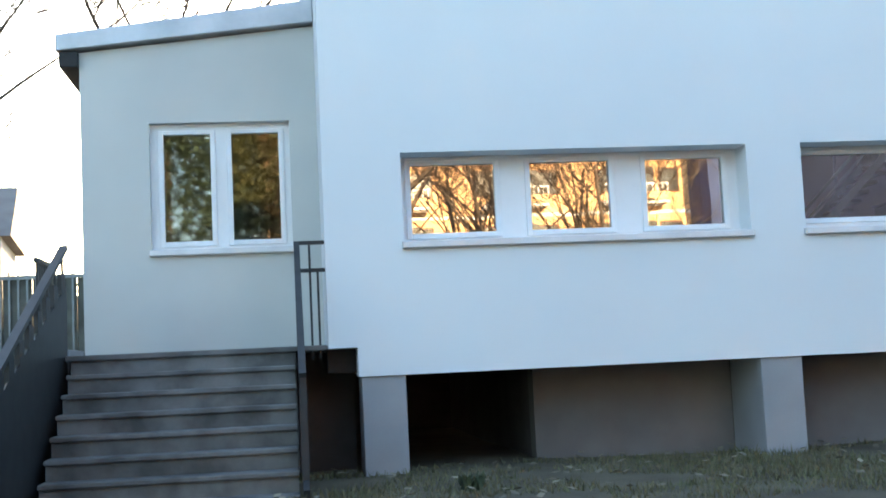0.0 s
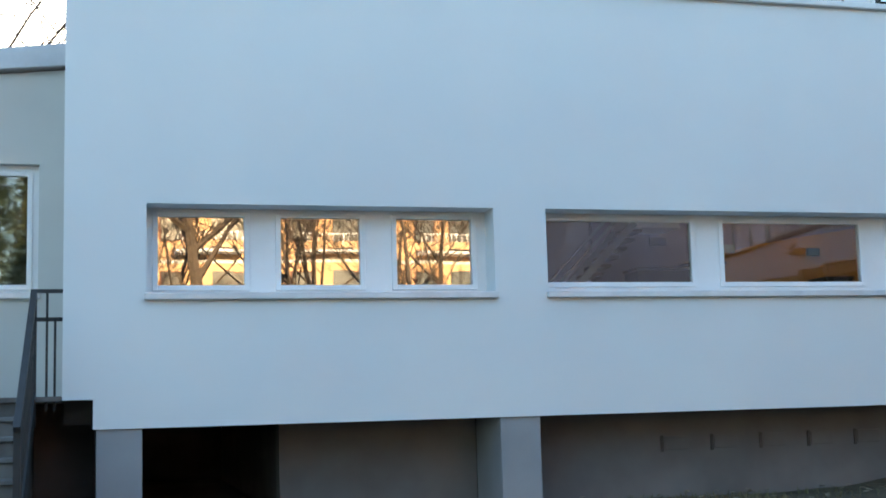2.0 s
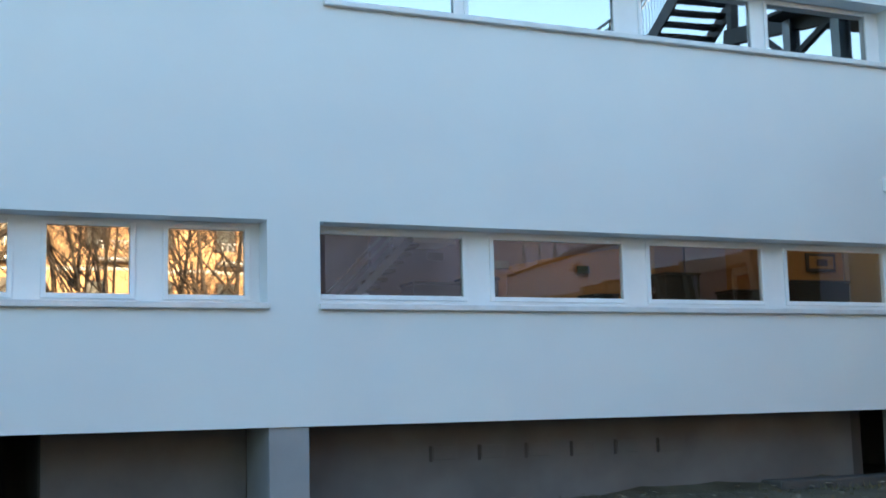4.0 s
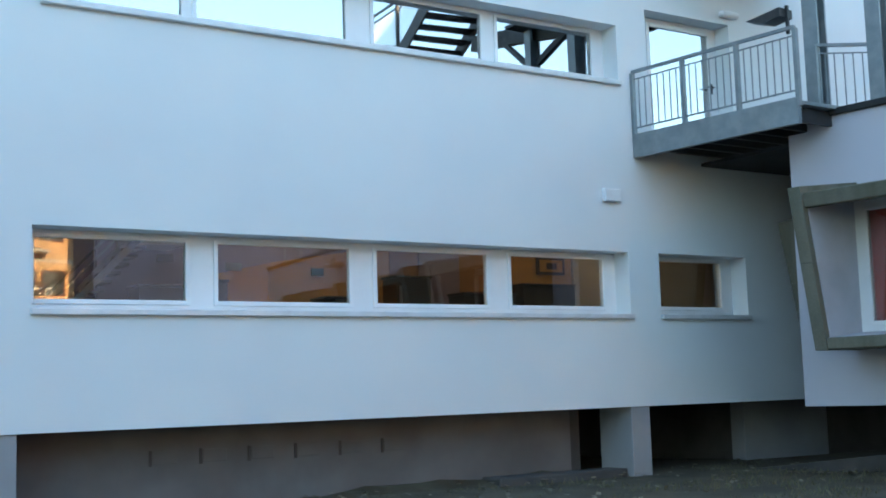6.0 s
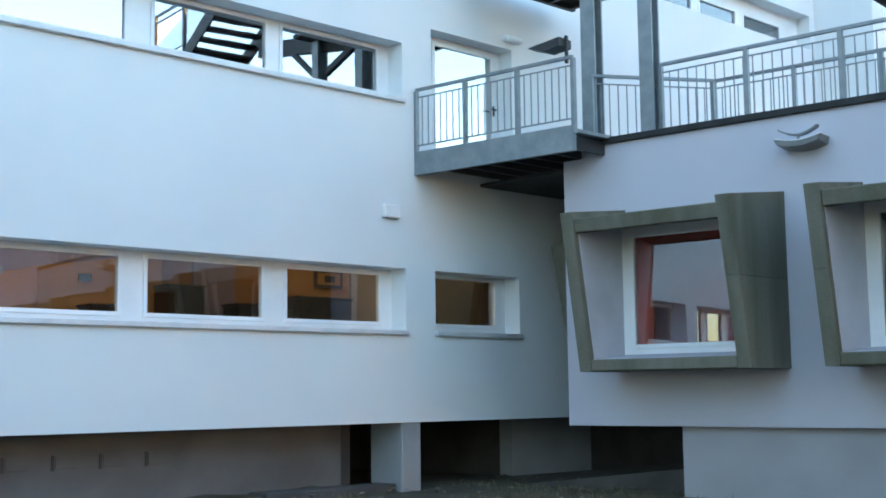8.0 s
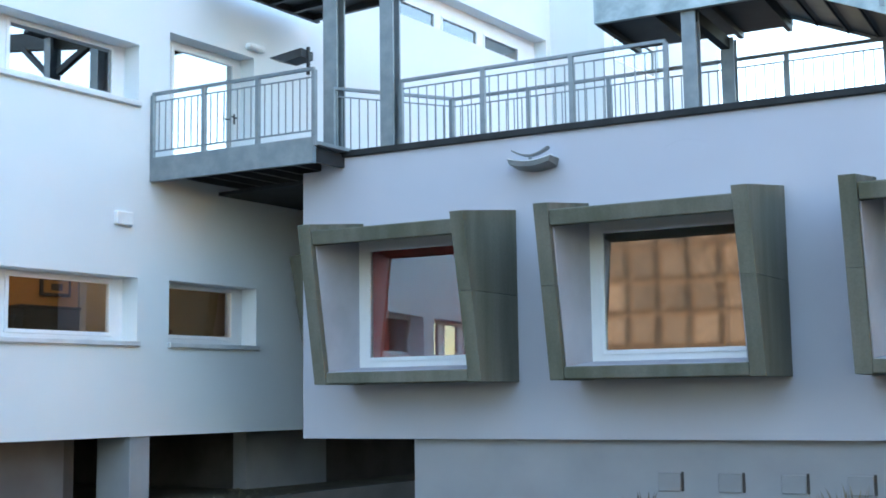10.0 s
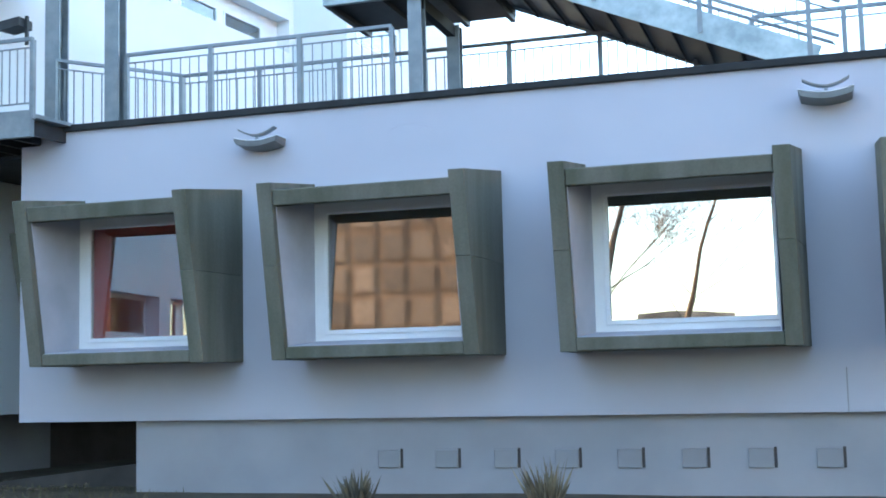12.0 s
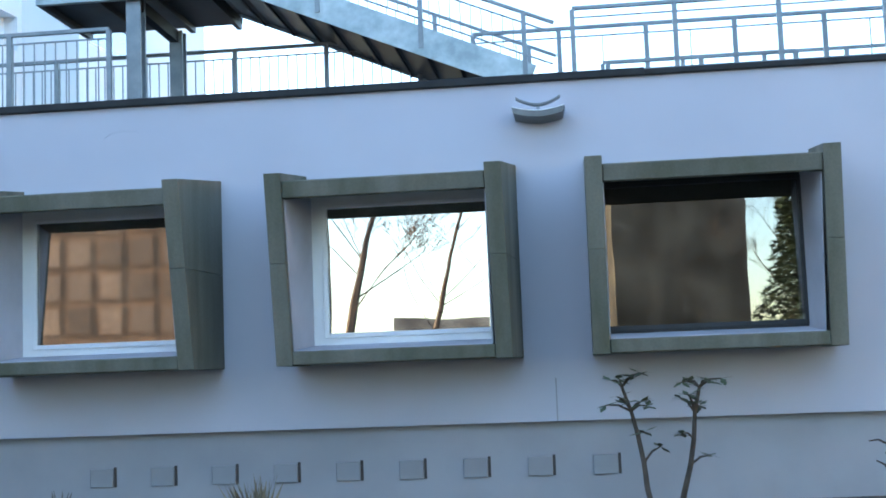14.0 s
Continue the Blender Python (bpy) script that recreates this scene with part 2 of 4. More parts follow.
def wall_mesh(outline, holes, thick):
    """A wall in the x-z plane, front at y = 0, back at y = thick, of the cells of a grid inside outline rectangles and outside holes."""
    xs = sorted({round(v, 4) for r in outline + holes for v in r[:2]})
    zs = sorted({round(v, 4) for r in outline + holes for v in r[2:]})
    inside = lambda r, x, z: r[0] < x < r[1] and r[2] < z < r[3]
    solid = {}
    for i in range(len(xs) - 1):
        for j in range(len(zs) - 1):
            x, z = (xs[i] + xs[i + 1]) / 2, (zs[j] + zs[j + 1]) / 2
            solid[i, j] = any(inside(r, x, z) for r in outline) and not any(inside(r, x, z) for r in holes)
    bm = bmesh.new()
    vs = {}

    def vert(i, j, k):
        if (i, j, k) not in vs:
            vs[i, j, k] = bm.verts.new((xs[i], thick * k, zs[j]))
        return vs[i, j, k]

    for (i, j), s in solid.items():
        if not s:
            continue
        bm.faces.new([vert(*p) for p in ((i, j, 0), (i + 1, j, 0), (i + 1, j + 1, 0), (i, j + 1, 0))])
        bm.faces.new([vert(*p) for p in ((i, j, 1), (i, j + 1, 1), (i + 1, j + 1, 1), (i + 1, j, 1))])
        for di, dj, a, b in ((-1, 0, (i, j), (i, j + 1)), (1, 0, (i + 1, j), (i + 1, j + 1)), (0, -1, (i, j), (i + 1, j)), (0, 1, (i, j + 1), (i + 1, j + 1))):
            if not solid.get((i + di, j + dj), False):
                bm.faces.new((vert(*a, 0), vert(*b, 0), vert(*b, 1), vert(*a, 1)))
    return bm


def window(name, m, x0, x1, z0, z1, panes, depth, label, sill=0.07, pz=None, cover=0.06, glazing=None, trim=None):
    """A window set back in its opening: wide plastic members, a sash round each pane, glass, and a sill that projects."""
    w = thing(name, m, label, "window", kind="structure")
    pz0, pz1 = pz
    bm = bmesh.new()
    edges = [x0] + [v for p in panes for v in p] + [x1]
    y0, y1 = depth, depth + 0.07
    box(bm, x0, x1, y0, y1, pz1, z1 - 0.002)
    box(bm, x0, x1, y0, y1, z0 + 0.002, pz0)
    for a, b in zip(edges[::2], edges[1::2]):
        if b - a > 0.005:
            box(bm, a, b, y0 + 0.0005, y1, pz0, pz1)
    part("window_frame", bm, trim or PVC, w)
    for a, b in panes:
        bm = bmesh.new()
        t, o = 0.045, 0.022
        box(bm, a - t, a + 0.012, y0 - o, y0 + 0.01, pz0 - t, pz1 + t * 0.7)
        box(bm, b - 0.012, b + t, y0 - o, y0 + 0.01, pz0 - t, pz1 + t * 0.7)
        box(bm, a + 0.012, b - 0.012, y0 - o, y0 + 0.01, pz0 - t, pz0 + 0.012)
        box(bm, a + 0.012, b - 0.012, y0 - o, y0 + 0.01, pz1 - 0.012, pz1 + t * 0.7)
        part("sash", bm, trim or PVC, w, bevel=0.004)
        bm = bmesh.new()
        box(bm, a + 0.002, b - 0.002, y0 + 0.022, y0 + 0.030, pz0 + 0.002, pz1 - 0.002)
        g = part("pane", bm, glazing or GLASS, w, "clear reflecting window glass")
        g.visible_shadow = False
    if sill:
        bm = bmesh.new()
        box(bm, x0 - 0.02, x1 + 0.02, -sill, depth + 0.01, z0 - 0.012, z0 + cover)
        part("window_sill", bm, SILL, w, bevel=0.008)
    return w


I4 = Matrix.Identity(4)
MB = pose(15.088, -2.06, 0, 0, 0, -83.468)   # the wing: x along its wall, y into it

# ---- ground ----
bm = bmesh.new()
xs = [-2000, -400, -120, -60] + [i * 1.0 for i in range(-30, 36)] + [60, 120, 400, 2000]
ys = [-2000, -400, -150, -70] + [i * 1.0 for i in range(-40, 11)] + [40, 120, 400, 2000]
grid = [[bm.verts.new((x, y, (0.05 * noise.noise((x * 0.35, y * 0.35, 0)) - 0.02 if abs(x) < 36 and -41 < y < 11 else -0.05))) for x in xs] for y in ys]
for r0, r1 in zip(grid, grid[1:]):
    for i in range(len(xs) - 1):
        bm.faces.new((r0[i], r0[i + 1], r1[i + 1], r1[i]))
tagged(part("ground", bm, SOIL), "damp bare soil with thin winter grass", "ground", kind="structure")

# ---- main block ----
STRIP_Z = (2.317, 3.317)
UP_Z = (5.887, 6.829)
TOP_Z = (8.97, 9.75)
H = 12.6
bm = wall_mesh([(-0.30, 35.5, 1.30, H), (0.0, 35.5, 1.0, 1.30)],
               [(0.522, 4.289, *STRIP_Z), (4.906, 13.767, *STRIP_Z), (14.381, 16.284, *STRIP_Z), (5.0, 13.729, *UP_Z),
                (14.338, 16.20, 5.13, 7.17), (20.0, 26.0, *TOP_Z)], 0.45)
tagged(part("wall_main", bm, RENDER_WHITE), "smooth white rendered facade with bands of windows", "wall", kind="structure")
bm = bmesh.new()
box(bm, -0.30, 0.15, 0.452, 12.0, 1.30, H)
tagged(part("wall_side", bm, RENDER_WHITE), "white rendered side wall of the main block", "wall", kind="structure")
bm = bmesh.new()
box(bm, 35.05, 35.5, 0.452, 12.0, 0.0, H)
tagged(part("wall_side", bm, RENDER_WHITE), "white rendered side wall of the main block", "wall", kind="structure")
# upper part that projects over the terrace
bm = wall_mesh([(26.2, 33.0, 4.97, H)], [(26.62, 29.1, 9.15, 10.1)], 0.45)
o = part("wall_projection", bm, RENDER_WHITE)
o.matrix_basis = pose(0, -1.4, 0)
tagged(o, "white rendered front of the part above the terrace", "wall", kind="structure")
for x0, x1 in ((26.2, 26.6), (32.55, 33.0)):
    bm = bmesh.new()
    box(bm, x0, x1, -0.948, -0.002, 4.97, H)
    tagged(part("wall_projection_side", bm, RENDER_WHITE), "white rendered side of the part above the terrace", "wall", kind="structure")
bm = bmesh.new()
box(bm, 26.15, 33.05, -1.45, -0.052, H + 0.002, H + 0.2)
tagged(part("roof_projection", bm, COPING), "flat felted roof of the part above the terrace", "roof", kind="structure")
bm = bmesh.new()
box(bm, -0.30, 35.5, 12.002, 12.4, 0.0, H)
tagged(part("wall_back", bm, RENDER_WHITE), "white rendered rear wall", "wall", kind="structure")
bm = bmesh.new()
box(bm, -0.35, 35.55, -0.05, 12.45, H, H + 0.25)
tagged(part("roof_main", bm, COPING), "flat felted roof of the main block", "roof", kind="structure")
# The lowest slab takes the shade-darkened concrete of the voids.
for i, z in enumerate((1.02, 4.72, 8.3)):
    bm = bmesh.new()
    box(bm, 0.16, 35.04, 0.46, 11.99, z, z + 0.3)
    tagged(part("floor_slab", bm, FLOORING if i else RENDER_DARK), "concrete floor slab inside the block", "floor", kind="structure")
# rooms behind the bands of glass
for x0, x1, y, z0, z1, mat, what in ((0.2, 4.55, 4.4, 1.33, 4.71, ROOM, "cream"), (4.62, 6.38, 2.4, 1.33, 4.71, PALE_ROOM, "pale lilac"), (6.42, 10.95, 2.4, 1.33, 4.71, MAUVE_ROOM, "dull mauve"), (11.0, 12.95, 2.4, 1.33, 4.71, BROWN_ROOM, "brown"),
                                     (13.0, 14.62, 2.4, 1.33, 4.71, OCHRE, "ochre"), (14.66, 24.0, 2.4, 1.33, 4.71, ROOM, "cream"), (0.2, 24.0, 4.4, 5.03, 8.28, ROOM, "cream")):
    bm = bmesh.new()
    box(bm, x0, x1, y, y + 0.1, z0, z1)
    if x0 < 5:
        box(bm, x0 - 0.03, x0, 0.47, y, z0, z1)
    tagged(part("wall_room", bm, mat), what + " painted room wall behind the windows", "wall", kind="structure")
bm = bmesh.new()
edge = [(7.75, 1.33), (7.75, 2.98), (8.25, 3.10), (9.0, 3.26), (10.3, 3.46), (10.95, 3.52), (10.95, 1.33)]
front = [bm.verts.new((x, 2.33, z)) for x, z in edge]
back = [bm.verts.new((x, 2.396, z)) for x, z in edge]
bm.faces.new(front)
bm.faces.new(back[::-1])
for k in range(len(edge)):
    bm.faces.new((front[k], back[k], back[(k + 1) % len(edge)], front[(k + 1) % len(edge)]))
tagged(part("wall_dado", bm, OCHRE), "ochre lower wall panel with a rising upper edge", "wall", kind="structure")
ist = thing("indoor_stair", pose(5.4, 1.75, 1.33), "pale indoor stair with dark railing behind the window", "stair")
for y in (0.0, 0.5):
    bm = bmesh.new()
    beam(bm, (-0.2, y, 0.55), (1.36, y, 2.10), 0.04, 0.09)
    part("stringer", bm, STEEL, ist)
for k in range(13):
    boxpart("step", DARK_WOOD, ist, (-0.10 + 0.115 * k, 0.10 + 0.115 * k, 0.022, 0.478, 0.60 + 0.115 * k, 0.64 + 0.115 * k), bevel=0)
for up in (0.28, 0.42):
    bm = bmesh.new()
    beam(bm, (-0.1, 0.0, 0.65 + up), (1.30, 0.0, 2.05 + up), 0.03)
    part("handrail", bm, STEEL, ist)
boxpart("newel", STEEL, ist, (-0.22, -0.16, -0.03, 0.03, 0.0, 1.6), bevel=0)
boxpart("landing", LAMP_WHITE, ist, (1.28, 2.0, 0.0, 0.6, 2.04, 2.18), bevel=0)
for x in (-0.62, -0.45, -0.3):
    boxpart("baluster", STEEL, ist, (x, x + 0.025, -0.01, 0.015, 0.0, 1.58), bevel=0)
boxpart("rail", STEEL, ist, (-0.7, -0.16, -0.015, 0.02, 1.58, 1.61), bevel=0)
for x0, x1, z1 in ((6.75, 7.55, 2.84), (7.56, 8.0, 2.92), (9.5, 9.9, 2.72), (10.7, 11.3, 3.05), (11.9, 12.9, 2.82), (13.05, 14.1, 2.98), (15.3, 16.0, 2.70)):
    sh = thing("low_cabinet", pose(x0, 1.7, 1.32), "dark wooden cabinet inside behind the window", "cabinet", "cabinets in the rooms")
    boxpart("body", DARK_WOOD, sh, (0, x1 - x0, 0, 0.42, 0, z1 - 1.36))
    boxpart("top", DARK_WOOD, sh, (-0.02, x1 - x0 + 0.02, -0.02, 0.44, z1 - 1.358, z1 - 1.32))
pf = thing("picture", pose(14.15, 2.36, 3.20), "dark framed picture on the ochre room wall", "picture")
boxpart("frame", DARK_WOOD, pf, (-0.30, 0.30, 0.0, 0.035, 0.0, 0.30))
boxpart("sheet", OCHRE, pf, (-0.24, 0.24, -0.006, -0.001, 0.05, 0.25), "faded ochre sheet", bevel=0)
boxpart("motif", DARK_WOOD, pf, (-0.10, 0.12, -0.010, -0.007, 0.09, 0.20), "dark smudge of a motif", bevel=0)
dp = thing("door_panel", pose(11.9, 2.36, 1.33), "plain mauve door panel on the brown room wall", "door")
boxpart("leaf", MAUVE_ROOM, dp, (-0.38, 0.38, 0.0, 0.035, 0.0, 2.7))
for x, z, w, mat, what in ((7.34, 3.26, 0.24, DARK_WOOD, "small dark plaque on the mauve room wall"), (8.36, 3.17, 0.24, STEEL, "small grey plaque on the mauve room wall"), (9.70, 3.13, 0.2, EVERGREEN, "small green plaque on the ochre wall panel")):
    bm = bmesh.new()
    box(bm, x - w / 2, x + w / 2, 2.30, 2.326, z - 0.055, z + 0.055)
    tagged(part("plaque", bm, mat), what, "plaque")

# Unseen fill lights, added to brighten the rooms behind the strip windows.
fill_mat = bpy.data.materials.new("room_fill_glow")
fill_mat.use_nodes = True
lb = fill_mat.node_tree.nodes["Principled BSDF"]
lb.inputs["Emission Color"].default_value, lb.inputs["Emission Strength"].default_value = (1.0, 0.70, 0.40, 1), 3.0
for x in (9.0, 12.4, 15.6):
    cl = thing("room_fill_light", pose(x, 1.5, 4.62), "unseen fill light added to brighten a room", "ceiling light", "room lights")
    boxpart("housing", PVC, cl, (-0.65, 0.65, -0.12, 0.12, 0.03, 0.09))
    boxpart("diffuser", fill_mat, cl, (-0.6, 0.6, -0.1, 0.1, 0.0, 0.029), "glowing warm face of the fill light", bevel=0)

window("window_1", I4, 0.522, 4.289, *STRIP_Z, [(0.636, 1.572), (1.942, 2.844), (3.235, 4.126)], 0.33, "low white window band with three panes", pz=(2.476, 3.24), glazing=GLASS_COATED)
window("window_2", I4, 4.906, 13.767, *STRIP_Z, [(5.00, 6.849), (7.251, 9.129), (9.531, 11.356), (11.771, 13.517)], 0.33, "long low white window band with four panes", pz=(2.50, 3.235), glazing=GLASS_STRIP)
window("window_3", I4, 14.381, 16.284, *STRIP_Z, [(14.45, 16.03)], 0.33, "short white window with one pane", pz=(2.51, 3.25))
window("window_4", I4, 5.0, 13.729, *UP_Z, [(5.08, 6.82), (7.0, 9.16), (9.58, 11.40), (11.68, 13.49)], 0.33, "upper white window band with four panes", pz=(6.07, 6.76), glazing=GLASS_COATED)
window("window_5", I4, 20.0, 26.0, *TOP_Z, [(20.1, 21.9), (22.2, 23.5), (23.82, 25.24)], 0.33, "top floor white window band", sill=0, pz=(9.06, 9.42))
window("window_6", pose(0, -1.4, 0), 26.62, 29.1, 9.15, 10.1, [(26.80, 28.95)], 0.06, "white framed window above the terrace", sill=0, pz=(9.26, 9.93), glazing=GLASS_COATED)

# terrace door
d = thing("door_1", I4, "white glazed terrace door in a deep reveal", "door", kind="structure")
bm = bmesh.new()
box(bm, 14.345, 14.63, 0.30, 0.37, 5.135, 7.165)
box(bm, 16.07, 16.195, 0.30, 0.37, 5.135, 7.165)
box(bm, 14.63, 16.07, 0.30, 0.37, 7.10, 7.165)
part("door_frame", bm, PVC, d)
bm = bmesh.new()
box(bm, 14.63, 14.70, 0.285, 0.36, 5.14, 7.095)
box(bm, 16.0, 16.07, 0.285, 0.36, 5.14, 7.095)
box(bm, 14.70, 16.0, 0.285, 0.36, 7.03, 7.095)
box(bm, 14.70, 16.0, 0.285, 0.36, 5.14, 5.24)
leaf = part("door_leaf", bm, PVC, d, bevel=0.004)
bm = bmesh.new()
box(bm, 14.702, 15.998, 0.315, 0.323, 5.242, 7.028)
part("pane", bm, GLASS_COATED, leaf, "tall door glass").visible_shadow = False
bm = bmesh.new()
tube(bm, [(16.03, 0.29, 6.15), (16.03, 0.22, 6.15), (15.90, 0.22, 6.15)], [0.014] * 3)
box(bm, 16.01, 16.05, 0.275, 0.285, 6.05, 6.22)
part("door_handle", bm, STEEL_DARK, leaf)

# pillars and recessed walls under the main block
for x0, x1 in ((0.03, 0.485), (4.305, 4.765), (13.70, 14.07)):
    bm = bmesh.new()
    box(bm, x0, x1, 0.03, 1.0 if x0 > 4 and x0 < 5 else 0.76, -0.25, 1.0)
    tagged(part("pillar", bm, RENDER_GREY, bevel=0.008), "squat grey rendered pillar carrying the block", "pillar", "pillars under the block", "structure")
# Walls of the deep voids carry the darkness in their colour.
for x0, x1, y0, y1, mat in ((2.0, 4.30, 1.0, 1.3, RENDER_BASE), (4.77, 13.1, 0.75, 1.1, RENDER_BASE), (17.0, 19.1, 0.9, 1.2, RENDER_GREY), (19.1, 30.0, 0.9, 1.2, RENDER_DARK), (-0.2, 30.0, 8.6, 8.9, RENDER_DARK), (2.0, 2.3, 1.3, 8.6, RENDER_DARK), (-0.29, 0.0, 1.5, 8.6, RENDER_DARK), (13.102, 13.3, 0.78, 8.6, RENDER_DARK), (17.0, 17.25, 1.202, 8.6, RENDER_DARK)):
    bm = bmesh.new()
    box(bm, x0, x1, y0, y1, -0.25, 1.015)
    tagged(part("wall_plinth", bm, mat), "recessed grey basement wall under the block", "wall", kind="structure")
# Dark panels put in where the gap beside the steps is only shaded.
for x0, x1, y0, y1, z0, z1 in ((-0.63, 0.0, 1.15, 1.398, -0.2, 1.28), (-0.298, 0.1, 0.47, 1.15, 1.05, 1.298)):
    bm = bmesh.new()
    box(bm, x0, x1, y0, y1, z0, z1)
    tagged(part("wall_plinth", bm, RENDER_DARK), "dark panel standing for shade in the gap beside the steps", "wall", kind="structure")
for k in range(6):
    x = 6.52 + 0.655 * k
    bm = bmesh.new()
    box(bm, x, x + 0.035, 0.735, 0.76, 0.52, 0.71)
    vt = thing("vent_plate", I4, "small vent cover with a dark slot in the basement wall", "vent", "vents of the block")
    part("slot", bm, RENDER_DARK, vt)
    boxpart("plate", RENDER_BASE, vt, (x + 0.05, x + 0.36, 0.738, 0.749, 0.54, 0.70), bevel=0.004)
bm = bmesh.new()
box(bm, 13.289, 13.60, -0.09, 0.0, 4.06, 4.255)
tagged(part("junction_box", bm, LAMP_WHITE, bevel=0.012), "small white junction box on the white facade", "box")
bm = bmesh.new()
box(bm, 15.97, 16.36, -0.14, 0.0, 7.27, 7.37)
tagged(part("wall_light", bm, LAMP_WHITE, bevel=0.03), "small white oblong wall light beside the door", "wall light")

# ---- annex ----
AY = 1.4
bm = wall_mesh([(-2.96, -0.302, 0.0, 4.80)], [(-2.205, -0.62, 2.457, 3.97)], 0.35)
for v in bm.verts:
    if v.co.z > 4.7:
        v.co.z += (v.co.x + 2.96) * 0.105
an = part("wall_annex", bm, RENDER_ANNEX)
an.matrix_basis = pose(0, AY, 0)
tagged(an, "white rendered annex wall with a sloping top", "wall", kind="structure")
bm = bmesh.new()
box(bm, -2.96, -2.62, AY + 0.352, 9.0, 0.0, 4.78)
box(bm, -2.6, -0.31, AY + 3.4, AY + 3.6, 0.0, 4.78)
tagged(part("wall_annex_side", bm, RENDER_ANNEX), "white rendered side wall of the annex", "wall", kind="structure")
bm = bmesh.new()
v = [bm.verts.new(p) for p in ((-3.20, AY - 0.12, 4.80), (-0.302, AY - 0.12, 5.10), (-0.302, 9.2, 5.10), (-3.20, 9.2, 4.80), (-3.20, AY - 0.12, 4.99), (-0.302, AY - 0.12, 5.37), (-0.302, 9.2, 5.37), (-3.20, 9.2, 4.99))]
for f in ((3, 2, 1, 0), (4, 5, 6, 7), (0, 1, 5, 4), (1, 2, 6, 5), (2, 3, 7, 6), (3, 0, 4, 7)):
    bm.faces.new([v[i] for i in f])
tagged(part("roof_annex", bm, ROOF_METAL, bevel=0.01), "sloping annex roof with a pale zinc verge", "roof", kind="structure")
# Dark box added in place of the shaded underside of the eave.
bm = bmesh.new()
box(bm, -3.17, -2.963, AY - 0.09, 9.0, 4.62, 4.795)
tagged(part("trim_eave_shade", bm, COPING, bevel=0.008), "dark box standing for the shade under the annex eave", "trim", kind="structure")
window("window_7", pose(0, AY, 0), -2.205, -0.62, 2.457, 3.97, [(-2.067, -1.514), (-1.298, -0.736)], 0.10, "white casement window with two tall sashes", pz=(2.60, 3.86), glazing=GLASS_SOFT)
bm = bmesh.new()
box(bm, -2.6, -0.32, AY + 1.6, AY + 1.64, 1.4, 4.7)
tagged(part("wall_room", bm, ROOM), "cream room wall inside the annex", "wall", kind="structure")

# ---- entrance stairs ----
st = thing("entrance_stairs", I4, "worn grey concrete entrance steps up to the annex", "stairs", kind="structure")
bm = bmesh.new()
box(bm, -2.90, -0.64, 0.16, AY, 0.0, 1.285)
part("landing", bm, CONCRETE_STEP, st)
boxpart("landing_slab", CONCRETE_STEP, st, (-2.95, -0.31, 0.12, AY - 0.003, 1.287, 1.345), bevel=0.01)
for i in range(1, 8):
    z, y = 1.340 - 0.188 * i, 0.2 - 0.3 * i
    boxpart("tread", CONCRETE_STEP, st, (-2.90, -0.64, y - 0.035, y + 0.30, z - 0.05, z), bevel=0.01)
    boxpart("riser", CONCRETE_STEP, st, (-2.89, -0.65, y + 0.005, y + 0.305, -0.2, z - 0.052), bevel=0.0)


def stair_rail(x, label, solid):
    r = thing("stair_railing", pose(x, 0, 0), label, "railing", "stair railings")
    for y, z in ((0.2, 1.34), (-1.9, 0.03)):
        bm = bmesh.new()
        box(bm, -0.03, 0.03, y - 0.03, y + 0.03, z - 0.3, z + 1.08)
        part("post", bm, STEEL_DARK, r)
    bm = bmesh.new()
    beam(bm, (0, -2.0, 1.05), (0, 0.2, 2.42), 0.06, 0.045)
    part("handrail", bm, STEEL_DARK, r)
    bm = bmesh.new()
    beam(bm, (0, -2.0, -0.02), (0, 0.2, 1.30), 0.05, 0.22 if not solid else 0.5)
    part("stringer", bm, STEEL_DARK, r)
    bm = bmesh.new()
    box(bm, -0.009, 0.009, -0.009, 0.009, 0, 1.02)
    me = finish(bm, "baluster", STEEL_DARK)
    for k in range(1, 16):
        y = 0.2 - k * 0.135
        share("baluster", me, r, pose(0, y, 1.34 + (y - 0.2) * 0.623 + 0.03))
    return r


rr = stair_rail(-0.59, "dark steel railing along the entrance steps", False)
lr = thing("stair_railing", pose(-2.98, 0, 0), "dark solid steel balustrade with toothed brackets beside the steps", "railing", "stair railings")
PLATE_Z = lambda y: 2.06 + 0.36 * (y - 0.4)
RAIL_Z = lambda y: 2.46 + 0.42 * (y - 0.4)
bm = bmesh.new()
v = [bm.verts.new((x, y, z)) for x in (-0.02, 0.0) for y, z in ((-3.1, -0.1), (0.45, -0.1), (0.45, PLATE_Z(0.45)), (-3.1, PLATE_Z(-3.1)))]
for f in ((0, 1, 2, 3), (7, 6, 5, 4), (0, 4, 5, 1), (1, 5, 6, 2), (2, 6, 7, 3), (3, 7, 4, 0)):
    bm.faces.new([v[i] for i in f])
part("side_plate", bm, STEEL_DARK, lr, bevel=0.004)
bm = bmesh.new()
beam(bm, (-0.02, -3.1, RAIL_Z(-3.1)), (-0.02, 0.45, RAIL_Z(0.45)), 0.08, 0.05)
part("handrail", bm, STEEL_DARK, lr)
for k in range(9):
    y = 0.3 - 0.40 * k
    bm = bmesh.new()
    box(bm, -0.03, 0.012, y - 0.2, y, PLATE_Z(y) - 0.05, PLATE_Z(y) + 0.16)
    box(bm, -0.02, 0.0, y - 0.05, y, PLATE_Z(y) + 0.16, RAIL_Z(y) - 0.02)
    part("bracket", bm, STEEL_DARK, lr)
